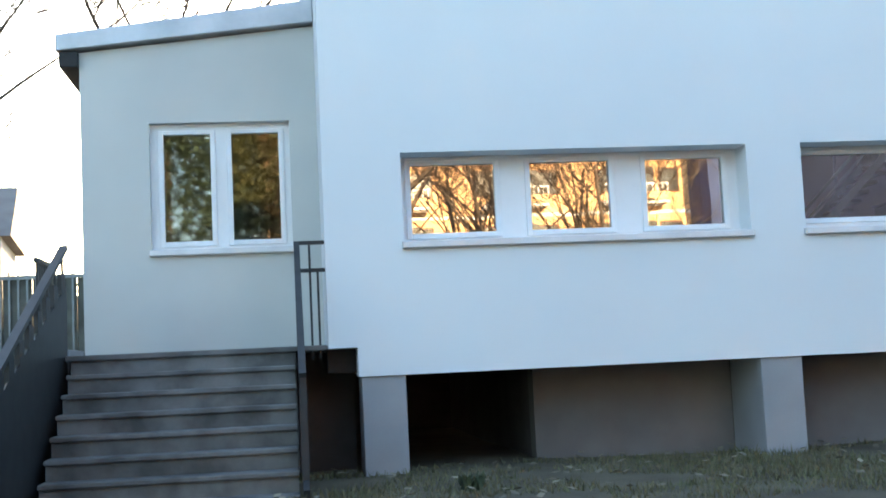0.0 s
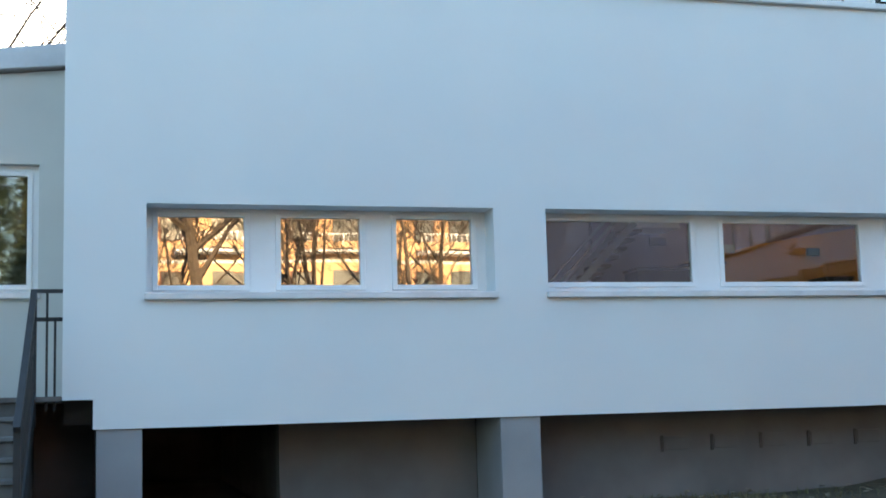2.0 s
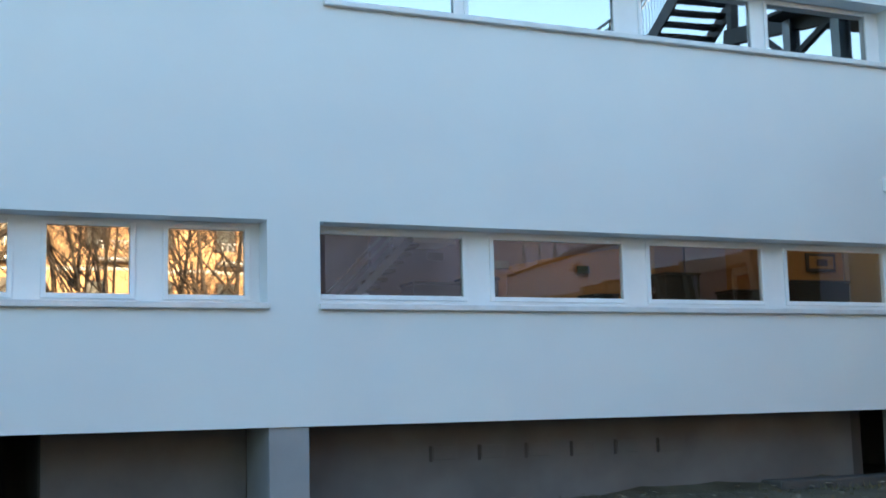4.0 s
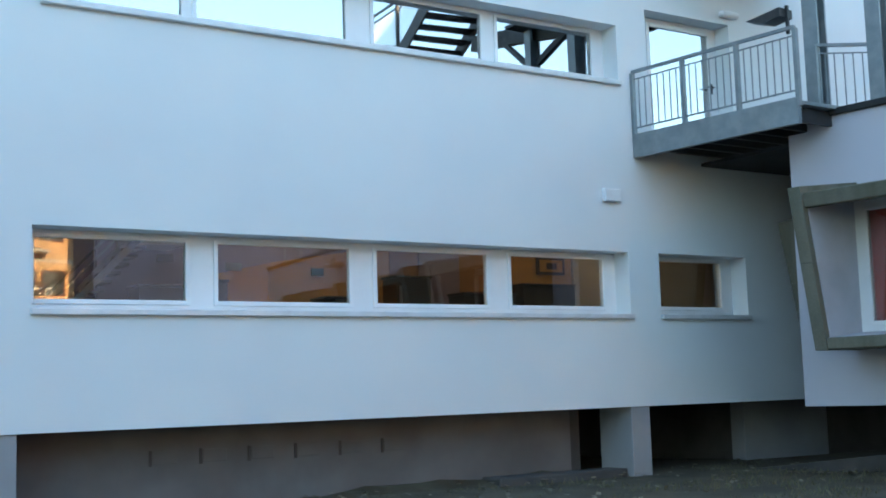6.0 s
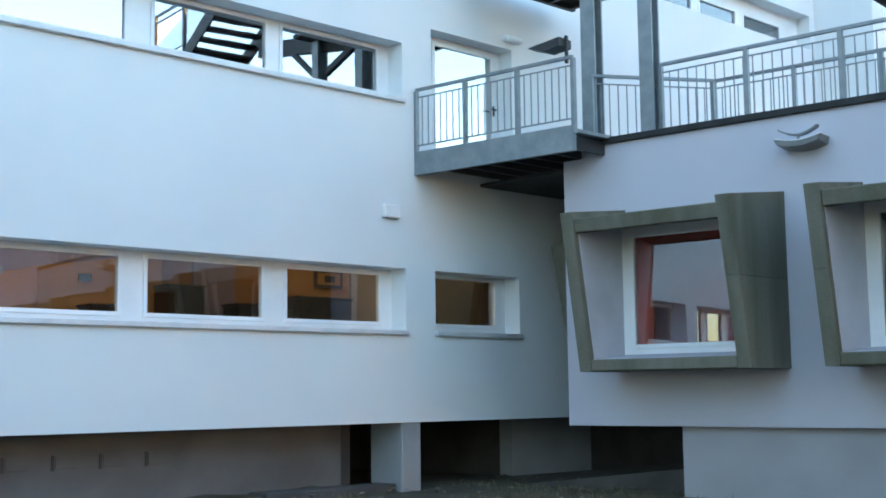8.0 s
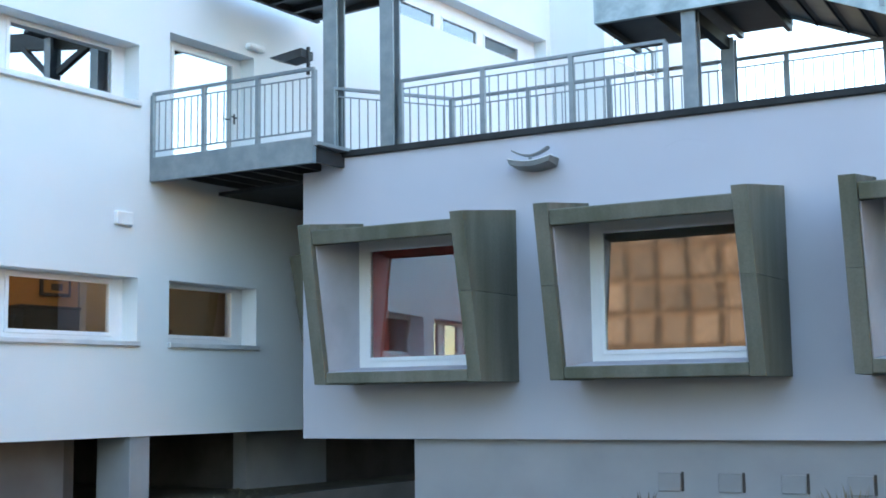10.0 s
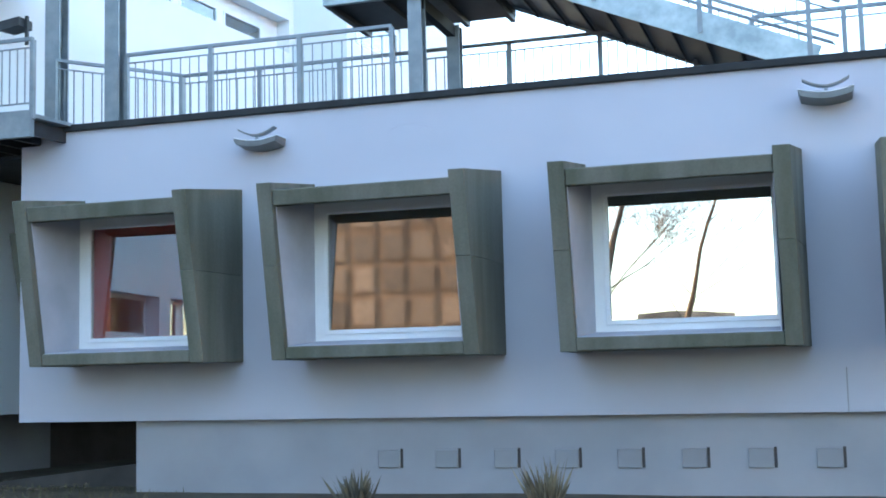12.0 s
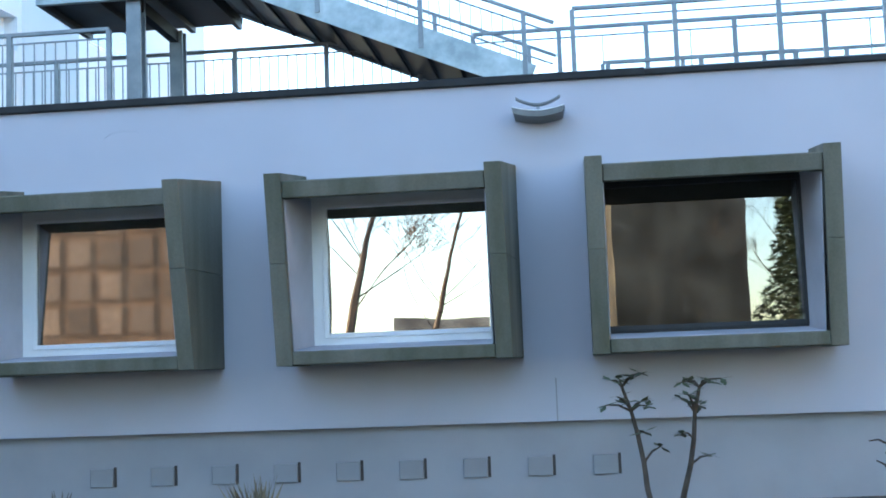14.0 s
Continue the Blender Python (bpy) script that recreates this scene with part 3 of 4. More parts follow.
lb2 = thing("landing_balustrade", I4, "dark upright bars beside the landing", "railing")
for k in range(7):
    boxpart("bar", STEEL_DARK, lb2, (-3.32, -3.29, 0.6 + 0.12 * k, 0.63 + 0.12 * k, 1.30, 2.35), bevel=0)
boxpart("rail", STEEL_DARK, lb2, (-3.33, -3.28, 0.55, 1.45, 2.35, 2.40), bevel=0)
boxpart("kerb", RENDER_GREY, lb2, (-3.40, -2.97, 0.46, 1.40, 0.0, 1.42), "pale rendered landing kerb")
ld = thing("landing_railing", I4, "dark steel railing across the end of the landing", "railing")
for z0, z1, y in ((2.40, 2.44, 0.2), (2.11, 2.15, 0.2)):
    bm = bmesh.new()
    box(bm, -0.57, -0.30, y - 0.02, y + 0.02, z0, z1)
    part("rail", bm, STEEL_DARK, ld)
for x in (-0.46, -0.38):
    bm = bmesh.new()
    box(bm, x - 0.012, x + 0.012, 0.188, 0.212, 1.20, 2.11 if x > -0.4 else 2.40)
    part("baluster", bm, STEEL_DARK, ld)

# ---- wing with hooded windows ----
HOODS = [(0.86, 3.35), (4.31, 6.915), (7.895, 10.525), (11.43, 14.12)]
PANES = [(1.33, 3.21), (4.78, 6.68), (8.365, 10.28), (11.62, 13.84)]
RIMS = (0.185, 0.185, 0.185, 0.035)
SET = -0.30   # the windows stand forward of the wall, inside their hoods
HZ0, HZ1, HZB, DT, DB = 1.695, 3.80, 3.99, 1.38, 0.98
FLARE = 0.10
TB = 0.185
holes = [(a - r, b + r, 1.925, 3.69) for (a, b), r in zip(PANES, RIMS)]
bm = wall_mesh([(0.0, 0.3, 0.946, 4.82), (0.3, 16.5, 0.946, 4.98)], holes, 0.35)
w = part("wall_wing", bm, RENDER_LILAC)
w.matrix_basis = MB
tagged(w, "pale lilac rendered wing wall with projecting windows", "wall", kind="structure")
bm = bmesh.new()
box(bm, 0.0, 0.35, 0.352, 9.0, 0.946, 4.80)
w = part("wall_wing_end", bm, RENDER_LILAC)
w.matrix_basis = MB
tagged(w, "pale lilac rendered end wall of the wing", "wall", kind="structure")
# Slab over the wing's void, in the same shade-darkened concrete.
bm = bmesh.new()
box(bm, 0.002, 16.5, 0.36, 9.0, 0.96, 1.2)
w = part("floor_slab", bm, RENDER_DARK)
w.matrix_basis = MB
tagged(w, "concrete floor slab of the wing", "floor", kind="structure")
bm = bmesh.new()
box(bm, 0.003, 16.5, 0.353, 9.0, 4.80, 4.95)
w = part("roof_wing", bm, COPING)
w.matrix_basis = MB
tagged(w, "flat felted roof of the wing used as terrace", "roof", kind="structure")
bm = bmesh.new()
box(bm, 0.30, 12.2, -0.06, 0.36, 4.982, 5.075)
box(bm, 12.2, 16.5, -0.05, 0.36, 4.982, 5.055)
w = part("trim_coping", bm, COPING, bevel=0.01)
w.matrix_basis = MB
tagged(w, "thin dark roof edge strip on the wing", "trim", kind="structure")
bm = bmesh.new()
box(bm, 1.76, 16.5, 0.15, 0.4, -0.25, 0.945)
w = part("wall_plinth", bm, RENDER_PLINTH)
w.matrix_basis = MB
tagged(w, "pale grey basement wall under the wing", "wall", kind="structure")
# Void walls under the wing, with the shade put into their colour.
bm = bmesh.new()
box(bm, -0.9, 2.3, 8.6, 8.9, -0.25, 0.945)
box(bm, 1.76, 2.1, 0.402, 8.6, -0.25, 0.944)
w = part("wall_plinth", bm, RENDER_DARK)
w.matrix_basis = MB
tagged(w, "basement wall under the wing with the void's shade in its colour", "wall", kind="structure")
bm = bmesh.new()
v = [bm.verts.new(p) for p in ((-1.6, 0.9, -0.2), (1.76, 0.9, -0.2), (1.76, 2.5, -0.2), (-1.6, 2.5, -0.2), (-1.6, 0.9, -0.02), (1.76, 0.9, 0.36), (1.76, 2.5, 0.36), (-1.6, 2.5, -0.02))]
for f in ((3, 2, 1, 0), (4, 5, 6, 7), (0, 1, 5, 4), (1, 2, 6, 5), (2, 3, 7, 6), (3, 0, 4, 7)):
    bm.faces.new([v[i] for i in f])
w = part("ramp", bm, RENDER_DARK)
w.matrix_basis = MB
tagged(w, "low sloping concrete ramp in the gap under the wing", "ramp", kind="structure")
bm = bmesh.new()
box(bm, 10.98, 10.995, -0.002, 0.0, 0.95, 1.45)
w = part("trim_joint", bm, RENDER_GREY)
w.matrix_basis = MB
tagged(w, "fine vertical joint in the wing wall", "trim", kind="structure")
bm = bmesh.new()
tube(bm, [(5.81 + 0.29 * math.cos(math.pi * k / 12), -0.001, 4.575 + 0.11 * math.sin(math.pi * k / 12)) for k in range(13)], [0.004] * 13, 5)
w = part("trim_scar", bm, RENDER_LILAC)
w.matrix_basis = MB
tagged(w, "faint arched scar of a removed lamp in the render", "trim", kind="structure")
# unseen wall and roof added to darken the gap between wing and block
bm = bmesh.new()
box(bm, 19.0, 19.3, -1.62, -0.003, 0.95, 4.735)
tagged(part("wall_gap", bm, RENDER_GREY), "grey wall closing the narrow gap to keep light out", "wall", kind="structure")
bm = bmesh.new()
box(bm, 15.4, 22.0, -1.98, -0.003, 4.74, 4.795)
tagged(part("roof_gap", bm, COPING), "felted roof over the narrow gap, added to keep light out", "roof", kind="structure")
# the row of small square plates
bm = bmesh.new()
box(bm, 0, 0.29, -0.035, 0.0, 0, 0.225)
me_plate = finish(bm, "plate", RENDER_GREY, 0.008)
bm = bmesh.new()
box(bm, 0.292, 0.325, -0.01, 0.0, 0.0, 0.24)
me_slot = finish(bm, "slot", RENDER_DARK)
for k in range(9):
    tile = thing("vent_tile", MB @ pose(5.265 + 0.764 * k, 0.15, 0.312), "small square grey cover plate on the basement wall", "vent", "vents of the wing")
    share("plate", me_plate, tile, I4)
    share("slot", me_slot, tile, I4)


def hood(m, a, b, label, inner=None):
    """A projecting frame of four boards round a window, deeper at the top than at the bottom."""
    h = thing("window_hood", m, label, "window hood", "hoods of the wing")
    dep = lambda z: DB + (DT - DB) * (z - HZ0) / (HZ1 - HZ0)

    def slab(name, xs_front, xs_back, prof, mat, label="", bevel=0.012):
        """prof: y, z round the side view; x runs from the front values to the flared back ones."""
        bm = bmesh.new()
        v = []
        for i in (0, 1):
            for y, z in prof:
                q = 1 + y / DT
                v.append(bm.verts.new((xs_front[i] * (1 - q) + xs_back[i] * q, y, z)))
        for f in ((0, 1, 2, 3), (7, 6, 5, 4), (0, 4, 5, 1), (1, 5, 6, 2), (2, 6, 7, 3), (3, 7, 4, 0)):
            bm.faces.new([v[i] for i in f])
        return part(name, bm, mat, h, label, bevel)

    zm = 2.83
    for x0, x1, e in ((a, a + TB, 0.0), (b - TB, b, FLARE)):
        for z0, z1, top in ((HZ0, zm - 0.002, 0), (zm + 0.002, HZ1 + 0.02, 1)):
            slab("side_board", (x0, x1), (x0 + e, x1 + e), ((-0.003, z0), (-dep(z0), z0), (-dep(z1), z1), (-0.003, HZB if top else z1)), HOOD, bevel=0.004)
    x0, x1 = a + TB + 0.002, b - TB - 0.002
    z1, z0 = 3.735, 3.545
    slab("top_board", (x0, x1), (x0, x1 + FLARE), ((-0.003, z0 + 0.20), (-dep(z0) + 0.03, z0), (-dep(z1) + 0.03, z1), (-0.003, z1 + 0.20)), HOOD)
    z0, z1 = HZ0 + 0.008, HZ0 + 0.16
    slab("bottom_board", (x0, x1), (x0, x1 + FLARE), ((-0.003, z0), (-dep(z0), z0), (-dep(z1) + 0.02, z1), (-0.003, z1)), HOOD)
    if inner is None:
        return h
    fx0, fx1, fz0, fz1 = inner
    zc0, zc1 = HZ0 + 0.165, 3.54

    def panel(name, quad, thick, mat, label):
        """A thin sheet on four corners, thickened along thick."""
        bm = bmesh.new()
        v = [bm.verts.new(Vector(p) + Vector(thick) * k) for k in (0, 1) for p in quad]
        for f in ((0, 1, 2, 3), (7, 6, 5, 4), (0, 4, 5, 1), (1, 5, 6, 2), (2, 6, 7, 3), (3, 7, 4, 0)):
            bm.faces.new([v[i] for i in f])
        part(name, bm, mat, h, label)

    for xf, xb, e in ((x0, fx0, 0.012), (x1, fx1, -0.012)):
        panel("lining", ((xf, -dep(zc0) + 0.10, zc0), (xf, -dep(zc1) + 0.10, zc1), (xb, SET + 0.02, fz1), (xb, SET + 0.02, fz0)), (e, 0, 0), HOOD_IN, "smooth pale inner lining")
    panel("sill_board", ((x0 + 0.013, -dep(zc0) + 0.05, zc0), (x1 - 0.013, -dep(zc0) + 0.05, zc0), (fx1 - 0.013, SET + 0.02, fz0 + 0.004), (fx0 + 0.013, SET + 0.02, fz0 + 0.004)), (0, 0, -0.01), HOOD_IN, "smooth pale inner sill")
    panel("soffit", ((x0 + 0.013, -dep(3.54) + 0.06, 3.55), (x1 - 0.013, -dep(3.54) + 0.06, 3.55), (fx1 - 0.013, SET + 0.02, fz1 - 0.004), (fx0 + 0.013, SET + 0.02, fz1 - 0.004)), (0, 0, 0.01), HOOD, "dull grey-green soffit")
    return h


for (a, b), (x0, x1, z0, z1) in zip(HOODS, holes):
    hood(MB, a, b, "weathered mossy concrete hood round a wing window", (x0, x1, z0, z1))
for k, (x0, x1, z0, z1) in enumerate(holes):
    window("window_%d" % (8 + k), MB, x0 + 0.002, x1 - 0.002, z0, z1, [PANES[k]], SET, "dark framed wing window with one large pane" if k == 3 else "white framed wing window with one large pane", sill=0, pz=(2.05, 3.55) if k < 3 else (2.0, 3.62), glazing=(GLASS, GLASS_SOFT, GLASS_COATED, GLASS_DIM)[k], trim=STEEL_DARK if k == 3 else PVC)
hood(MB @ pose(0, 0, 0, 0, 0, -90) @ pose(-4.5, 0, 0), 0.35, 2.9, "weathered mossy concrete hood on the end wall")
bm = bmesh.new()
box(bm, 3.6, 7.5, 2.5, 2.55, 1.21, 4.7)
box(bm, 3.55, 3.6, 0.36, 2.55, 1.21, 4.7)
o = part("wall_room", bm, ROOM)
o.matrix_basis = MB
tagged(o, "cream room wall behind the blind", "wall", kind="structure")
# what hangs behind the wing windows; the brown blind is added to tint a reflection
for k, (mat, name, y) in enumerate(((RED, "wall_room", 0.9), (BLIND, "blind", -0.20), (ROOM, "wall_room", 2.2), (ROOM, "wall_room", 2.6))):
    x0, x1, z0, z1 = holes[k]
    bm = bmesh.new()
    if name == "blind":
        for q in range(16):
            box(bm, x0 + 0.05, x1 - 0.05, y + 0.012 * (q % 2), y + 0.02 + 0.012 * (q % 2), z0 + q * 0.123, z0 + q * 0.123 + 0.12)
    elif k == 0:
        box(bm, x0 + 0.02, x0 + 0.42, -0.20, -0.185, 1.94, 3.68)
        box(bm, x0 + 0.422, x1 - 0.02, -0.20, -0.185, 3.46, 3.68)
        box(bm, x0 - 0.8, x1 + 0.8, y, y + 0.05, 1.21, 4.7)
    else:
        box(bm, x0 - 0.8, x1 + 0.8, y, y + 0.05, 1.21, 4.7)
        box(bm, x0 - 0.85, x0 - 0.8, 0.36, y, 1.21, 4.7)
        box(bm, x1 + 0.8, x1 + 0.85, 0.36, y, 1.21, 4.7)
    o = part(name, bm, mat)
    o.matrix_basis = MB
    tagged(o, {"blind": "brown blind added behind the pane to tint its reflection", "wall_room": "painted room wall behind the window"}[name], "blind" if name == "blind" else "wall", kind="" if name == "blind" else "structure")


def spot(m, label):
    """A wedge-shaped uplight with a curved cover strip on top."""
    s = thing("uplight", m, label, "wall lamp", "uplights of the wing")

    def trough(y0, y1, half, z0, rise, thick, drop):
        """A strip curved up at both ends, running out from the wall; drop lowers its flat underside."""
        bm = bmesh.new()
        cols_ = []
        for k in range(13):
            u = -1 + k / 6
            x, z = half * u, z0 + rise * abs(u) ** 1.8
            low = z - thick - drop
            cols_.append([bm.verts.new(p) for p in ((x, y0, z), (x, y1, z), (x * (0.92 if drop else 1), y1, low), (x * (0.92 if drop else 1), y0, low + drop * 0.35))])
        for p, q in zip(cols_, cols_[1:]):
            for e in range(4):
                f = (e + 1) % 4
                bm.faces.new((p[e], p[f], q[f], q[e]))
        bm.faces.new(cols_[0][::-1])
        bm.faces.new(cols_[-1])
        bmesh.ops.recalc_face_normals(bm, faces=bm.faces)
        return bm

    part("housing", trough(-0.32, -0.02, 0.31, -0.03, 0.05, 0.015, 0.085), LAMP_GREY, s, "dull grey tapered housing")
    part("reflector", trough(-0.315, -0.03, 0.305, -0.016, 0.05, 0.01, 0), LAMP_WHITE, s, "white curved reflector")
    part("rim", trough(-0.30, -0.20, 0.26, 0.06, 0.09, 0.022, 0), LAMP_GREY, s, "thin curved grey cover strip")
    bm = bmesh.new()
    box(bm, -0.06, 0.06, -0.019, 0.0, -0.12, 0.0)
    part("bracket", bm, STEEL, s)
    boxpart("clip", STEEL, s, (-0.02, 0.02, -0.27, -0.25, -0.014, 0.036), bevel=0)
    return s


spot(MB @ pose(3.79, 0, 4.60), "grey wedge-shaped uplight on the lilac wall")
spot(MB @ pose(10.93, 0, 4.60), "grey wedge-shaped uplight on the lilac wall")

# ---- terrace: walkway, railings, columns, steel stair ----
bm = bmesh.new()
beam(bm, (13.99, -0.01, 4.95), (14.33, -2.93, 4.95), 0.08, 0.36)
part_dk = thing("walkway", I4, "galvanised steel walkway between door and terrace", "walkway")
part("edge_channel", bm, STEEL, part_dk)
bm = bmesh.new()
v = [bm.verts.new(p) for p in ((14.04, -0.01, 5.05), (14.36, -2.9, 5.05), (16.6, -2.9, 5.05), (16.6, -0.01, 5.05), (14.04, -0.01, 5.10), (14.36, -2.9, 5.10), (16.6, -2.9, 5.10), (16.6, -0.01, 5.10))]
for f in ((3, 2, 1, 0), (4, 5, 6, 7), (0, 1, 5, 4), (1, 2, 6, 5), (2, 3, 7, 6), (3, 0, 4, 7)):
    bm.faces.new([v[i] for i in f])
part("deck_plate", bm, STEEL, part_dk)
# Joists use a darker steel than the deck plate.
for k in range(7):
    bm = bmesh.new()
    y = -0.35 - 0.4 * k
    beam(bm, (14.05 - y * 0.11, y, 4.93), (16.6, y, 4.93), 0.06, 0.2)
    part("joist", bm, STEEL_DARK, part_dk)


def railing(name, pts, z0, h, label, gap=0.13, post_gap=1.15, mat=STEEL, m=I4):
    """A steel railing along a run of points: posts, handrail, two thin rails and upright bars."""
    r = thing(name, m, label, "railing", "terrace railings")
    bm = bmesh.new()
    box(bm, -0.007, 0.007, -0.007, 0.007, 0, h - 0.24)
    me_b = finish(bm, "bar", mat)
    bm = bmesh.new()
    box(bm, -0.03, 0.03, -0.03, 0.03, -0.12, h - 0.02)
    me_p = finish(bm, "post", mat)
    for a, b in zip(pts, pts[1:]):
        a, b = Vector((*a, z0)), Vector((*b, z0))
        ln = (b - a).length
        d = (b - a) / ln
        for z, wd in ((h, 0.055), (h - 0.12, 0.022), (0.10, 0.025)):
            bm = bmesh.new()
            beam(bm, a + Vector((0, 0, z)), b + Vector((0, 0, z)), wd, wd * 0.8)
            part("rail" if z < h else "handrail", bm, mat, r)
        n = max(1, round(ln / post_gap))
        for k in range(n + 1):
            share("post", me_p, r, Matrix.Translation(a + d * (ln * k / n)))
        nb = int(ln / gap)
        for k in range(1, nb):
            share("bar", me_b, r, Matrix.Translation(a + d * (ln * k / nb) + Vector((0, 0, 0.11))))
    return r


railing("railing", [(13.99, -0.03), (14.33, -2.93)], 5.13, 0.98, "grey steel railing along the walkway", gap=0.12, post_gap=0.95)
railing("railing", [(1.60, 0.15), (5.55, 0.15)], 5.0, 1.04, "grey steel railing along the terrace edge", m=MB, gap=0.14, post_gap=1.35)
railing("railing", [(1.6, 1.75), (9.3, 1.75)], 5.0, 1.10, "grey steel railing on the far side of the terrace", m=MB, gap=0.13, post_gap=1.2)
railing("railing", [(0.4, 0.2), (1.6, 1.7)], 5.0, 1.1, "grey steel railing turning the corner of the terrace", m=MB, gap=0.13, post_gap=1.0)
railing("railing", [(11.38, 0.5), (16.4, 0.5)], 5.0, 1.0, "grey steel railing along the terrace edge", m=MB, gap=1.25, post_gap=1.2)
railing("railing", [(10.08, 1.2), (15.68, 1.2)], 5.0, 0.945, "grey steel railing beside the foot of the stair", m=MB, gap=0.56, post_gap=1.12)
railing("railing", [(11.8, 0.75), (14.1, 0.75)], 5.0, 0.35, "low grey steel guard rail on the roof edge", m=MB, gap=3.0, post_gap=1.1)
railing("railing", [(11.8, 3.2), (16.4, 3.2)], 5.0, 0.95, "grey steel railing on the far side of the terrace", m=MB, gap=0.16, post_gap=1.1)

for x0, x1, y0, y1, top in ((0.19, 0.43, 0.25, 0.49, 8.06), (1.33, 1.55, 0.01, 0.23, 8.06), (5.72, 5.91, 0.3, 0.5, 6.55), (5.95, 6.13, 1.3, 1.48, 6.3)):
    bm = bmesh.new()
    xc, yc = (x0 + x1) / 2, (y0 + y1) / 2
    box(bm, x0, x1, y0, y0 + 0.03, 4.93, top)
    box(bm, x0, x1, y1 - 0.03, y1, 4.93, top)
    box(bm, xc - 0.015, xc + 0.015, y0 + 0.03, y1 - 0.03, 4.93, top)
    o = part("steel_column", bm, STEEL)
    o.matrix_basis = MB
    tagged(o, "grey steel column carrying the stair platform", "column", "columns of the stair")

ss = thing("steel_stair", MB, "galvanised steel stair from terrace to the upper floor", "stair")
A0, A1 = Vector((10.85, 0.35, 5.06)), Vector((6.75, 0.35, 6.78))
for y in (0.35, 2.0):
    bm = bmesh.new()
    beam(bm, (A0.x, y, A0.z + 0.05), (A1.x, y, A1.z + 0.05), 0.03, 0.35)
    part("stringer", bm, STEEL_PALE, ss)
# Treads, soffit, platform and joists use the darkest steel, stringers the palest.
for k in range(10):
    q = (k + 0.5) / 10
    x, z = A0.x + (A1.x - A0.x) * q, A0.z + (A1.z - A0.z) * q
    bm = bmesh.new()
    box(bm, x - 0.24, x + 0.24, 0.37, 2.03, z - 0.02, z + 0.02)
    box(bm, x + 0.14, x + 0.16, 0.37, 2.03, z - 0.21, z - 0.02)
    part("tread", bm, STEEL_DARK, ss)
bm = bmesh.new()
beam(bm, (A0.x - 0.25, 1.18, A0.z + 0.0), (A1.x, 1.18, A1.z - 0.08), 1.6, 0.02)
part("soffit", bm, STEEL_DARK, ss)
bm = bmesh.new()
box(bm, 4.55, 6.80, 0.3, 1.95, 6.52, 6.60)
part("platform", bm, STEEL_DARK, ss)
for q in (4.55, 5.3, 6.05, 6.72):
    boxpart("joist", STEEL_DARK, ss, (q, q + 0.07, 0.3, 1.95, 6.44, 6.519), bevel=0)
boxpart("edge_plate", STEEL_PALE, ss, (4.55, 6.80, 0.22, 0.298, 6.44, 6.78), bevel=0)
bm = bmesh.new()
beam(bm, (5.82, 0.42, 6.42), (6.04, 1.4, 6.2), 0.12, 0.16)
part("brace", bm, STEEL_DARK, ss)
SLOPE = (A1.z - A0.z) / (A1.x - A0.x)
for y in (0.35, 2.0):
    for name, up, x, w in (("handrail", 0.86, 11.15, 0.05), ("rail", 0.73, 11.10, 0.025), ("rail", 0.33, 11.05, 0.025)):
        bm = bmesh.new()
        beam(bm, (x, y, A0.z + up + SLOPE * (x - A0.x)), (A1.x, y, A1.z + up), w, w * 0.8)
        part(name, bm, STEEL, ss)
bm = bmesh.new()
box(bm, -0.03, 0.03, -0.03, 0.03, -0.05, 0.85)
me = finish(bm, "post", STEEL)
bm = bmesh.new()
box(bm, -0.006, 0.006, -0.006, 0.006, 0.33, 0.73)
me_thin = finish(bm, "bar", STEEL)
for y in (0.35, 2.0):
    for x in (10.78, 9.50, 8.20, 6.85):
        share("post", me, ss, Matrix.Translation((x, y, A0.z + SLOPE * (x - A0.x))))
    for k in range(30):
        x = 10.65 - 0.13 * k
        share("bar", me_thin, ss, Matrix.Translation((x, y, A0.z + SLOPE * (x - A0.x))))
# upper flight and landing carried high over the terrace
uf = thing("upper_stair", MB, "dark steel stair flight and landing high over the terrace", "stair")
S0, S1 = Vector((8.1, 0.5, 9.40)), Vector((3.9, 0.5, 11.45))
for y in (0.5, 2.0):
    bm = bmesh.new()
    beam(bm, (S0.x, y, S0.z), (S1.x, y, S1.z), 0.05, 0.36)
    part("stringer", bm, STEEL_DARK, uf)
for k in range(12):
    q = S0.lerp(S1, (k + 0.5) / 12)
    boxpart("tread", STEEL_DARK, uf, (q.x - 0.16, q.x + 0.16, 0.53, 1.97, q.z - 0.03, q.z + 0.03), bevel=0)
boxpart("landing", STEEL_DARK, uf, (8.1, 11.4, 0.5, 2.0, 9.38, 9.50), bevel=0)
for name, z, w in (("handrail", 10.72, 0.05), ("rail", 10.55, 0.03), ("rail", 9.66, 0.03)):
    boxpart(name, STEEL, uf, (8.2, 11.4, 0.5 - w / 2, 0.5 + w / 2, z - w / 2, z + w / 2), bevel=0)
for k in range(24):
    boxpart("bar", STEEL, uf, (8.33 + 0.125 * k, 8.345 + 0.125 * k, 0.493, 0.507, 9.66, 10.55), bevel=0)
for x in (8.2, 9.8, 11.4):
    boxpart("post", STEEL_DARK, uf, (x - 0.035, x + 0.035, 0.465, 0.535, 9.4, 10.72), bevel=0)
for up, w in ((1.22, 0.05), (1.05, 0.03)):
    bm = bmesh.new()
    beam(bm, (S0.x, 0.5, S0.z + up), (S1.x, 0.5, S1.z + up), w)
    part("handrail", bm, STEEL, uf)
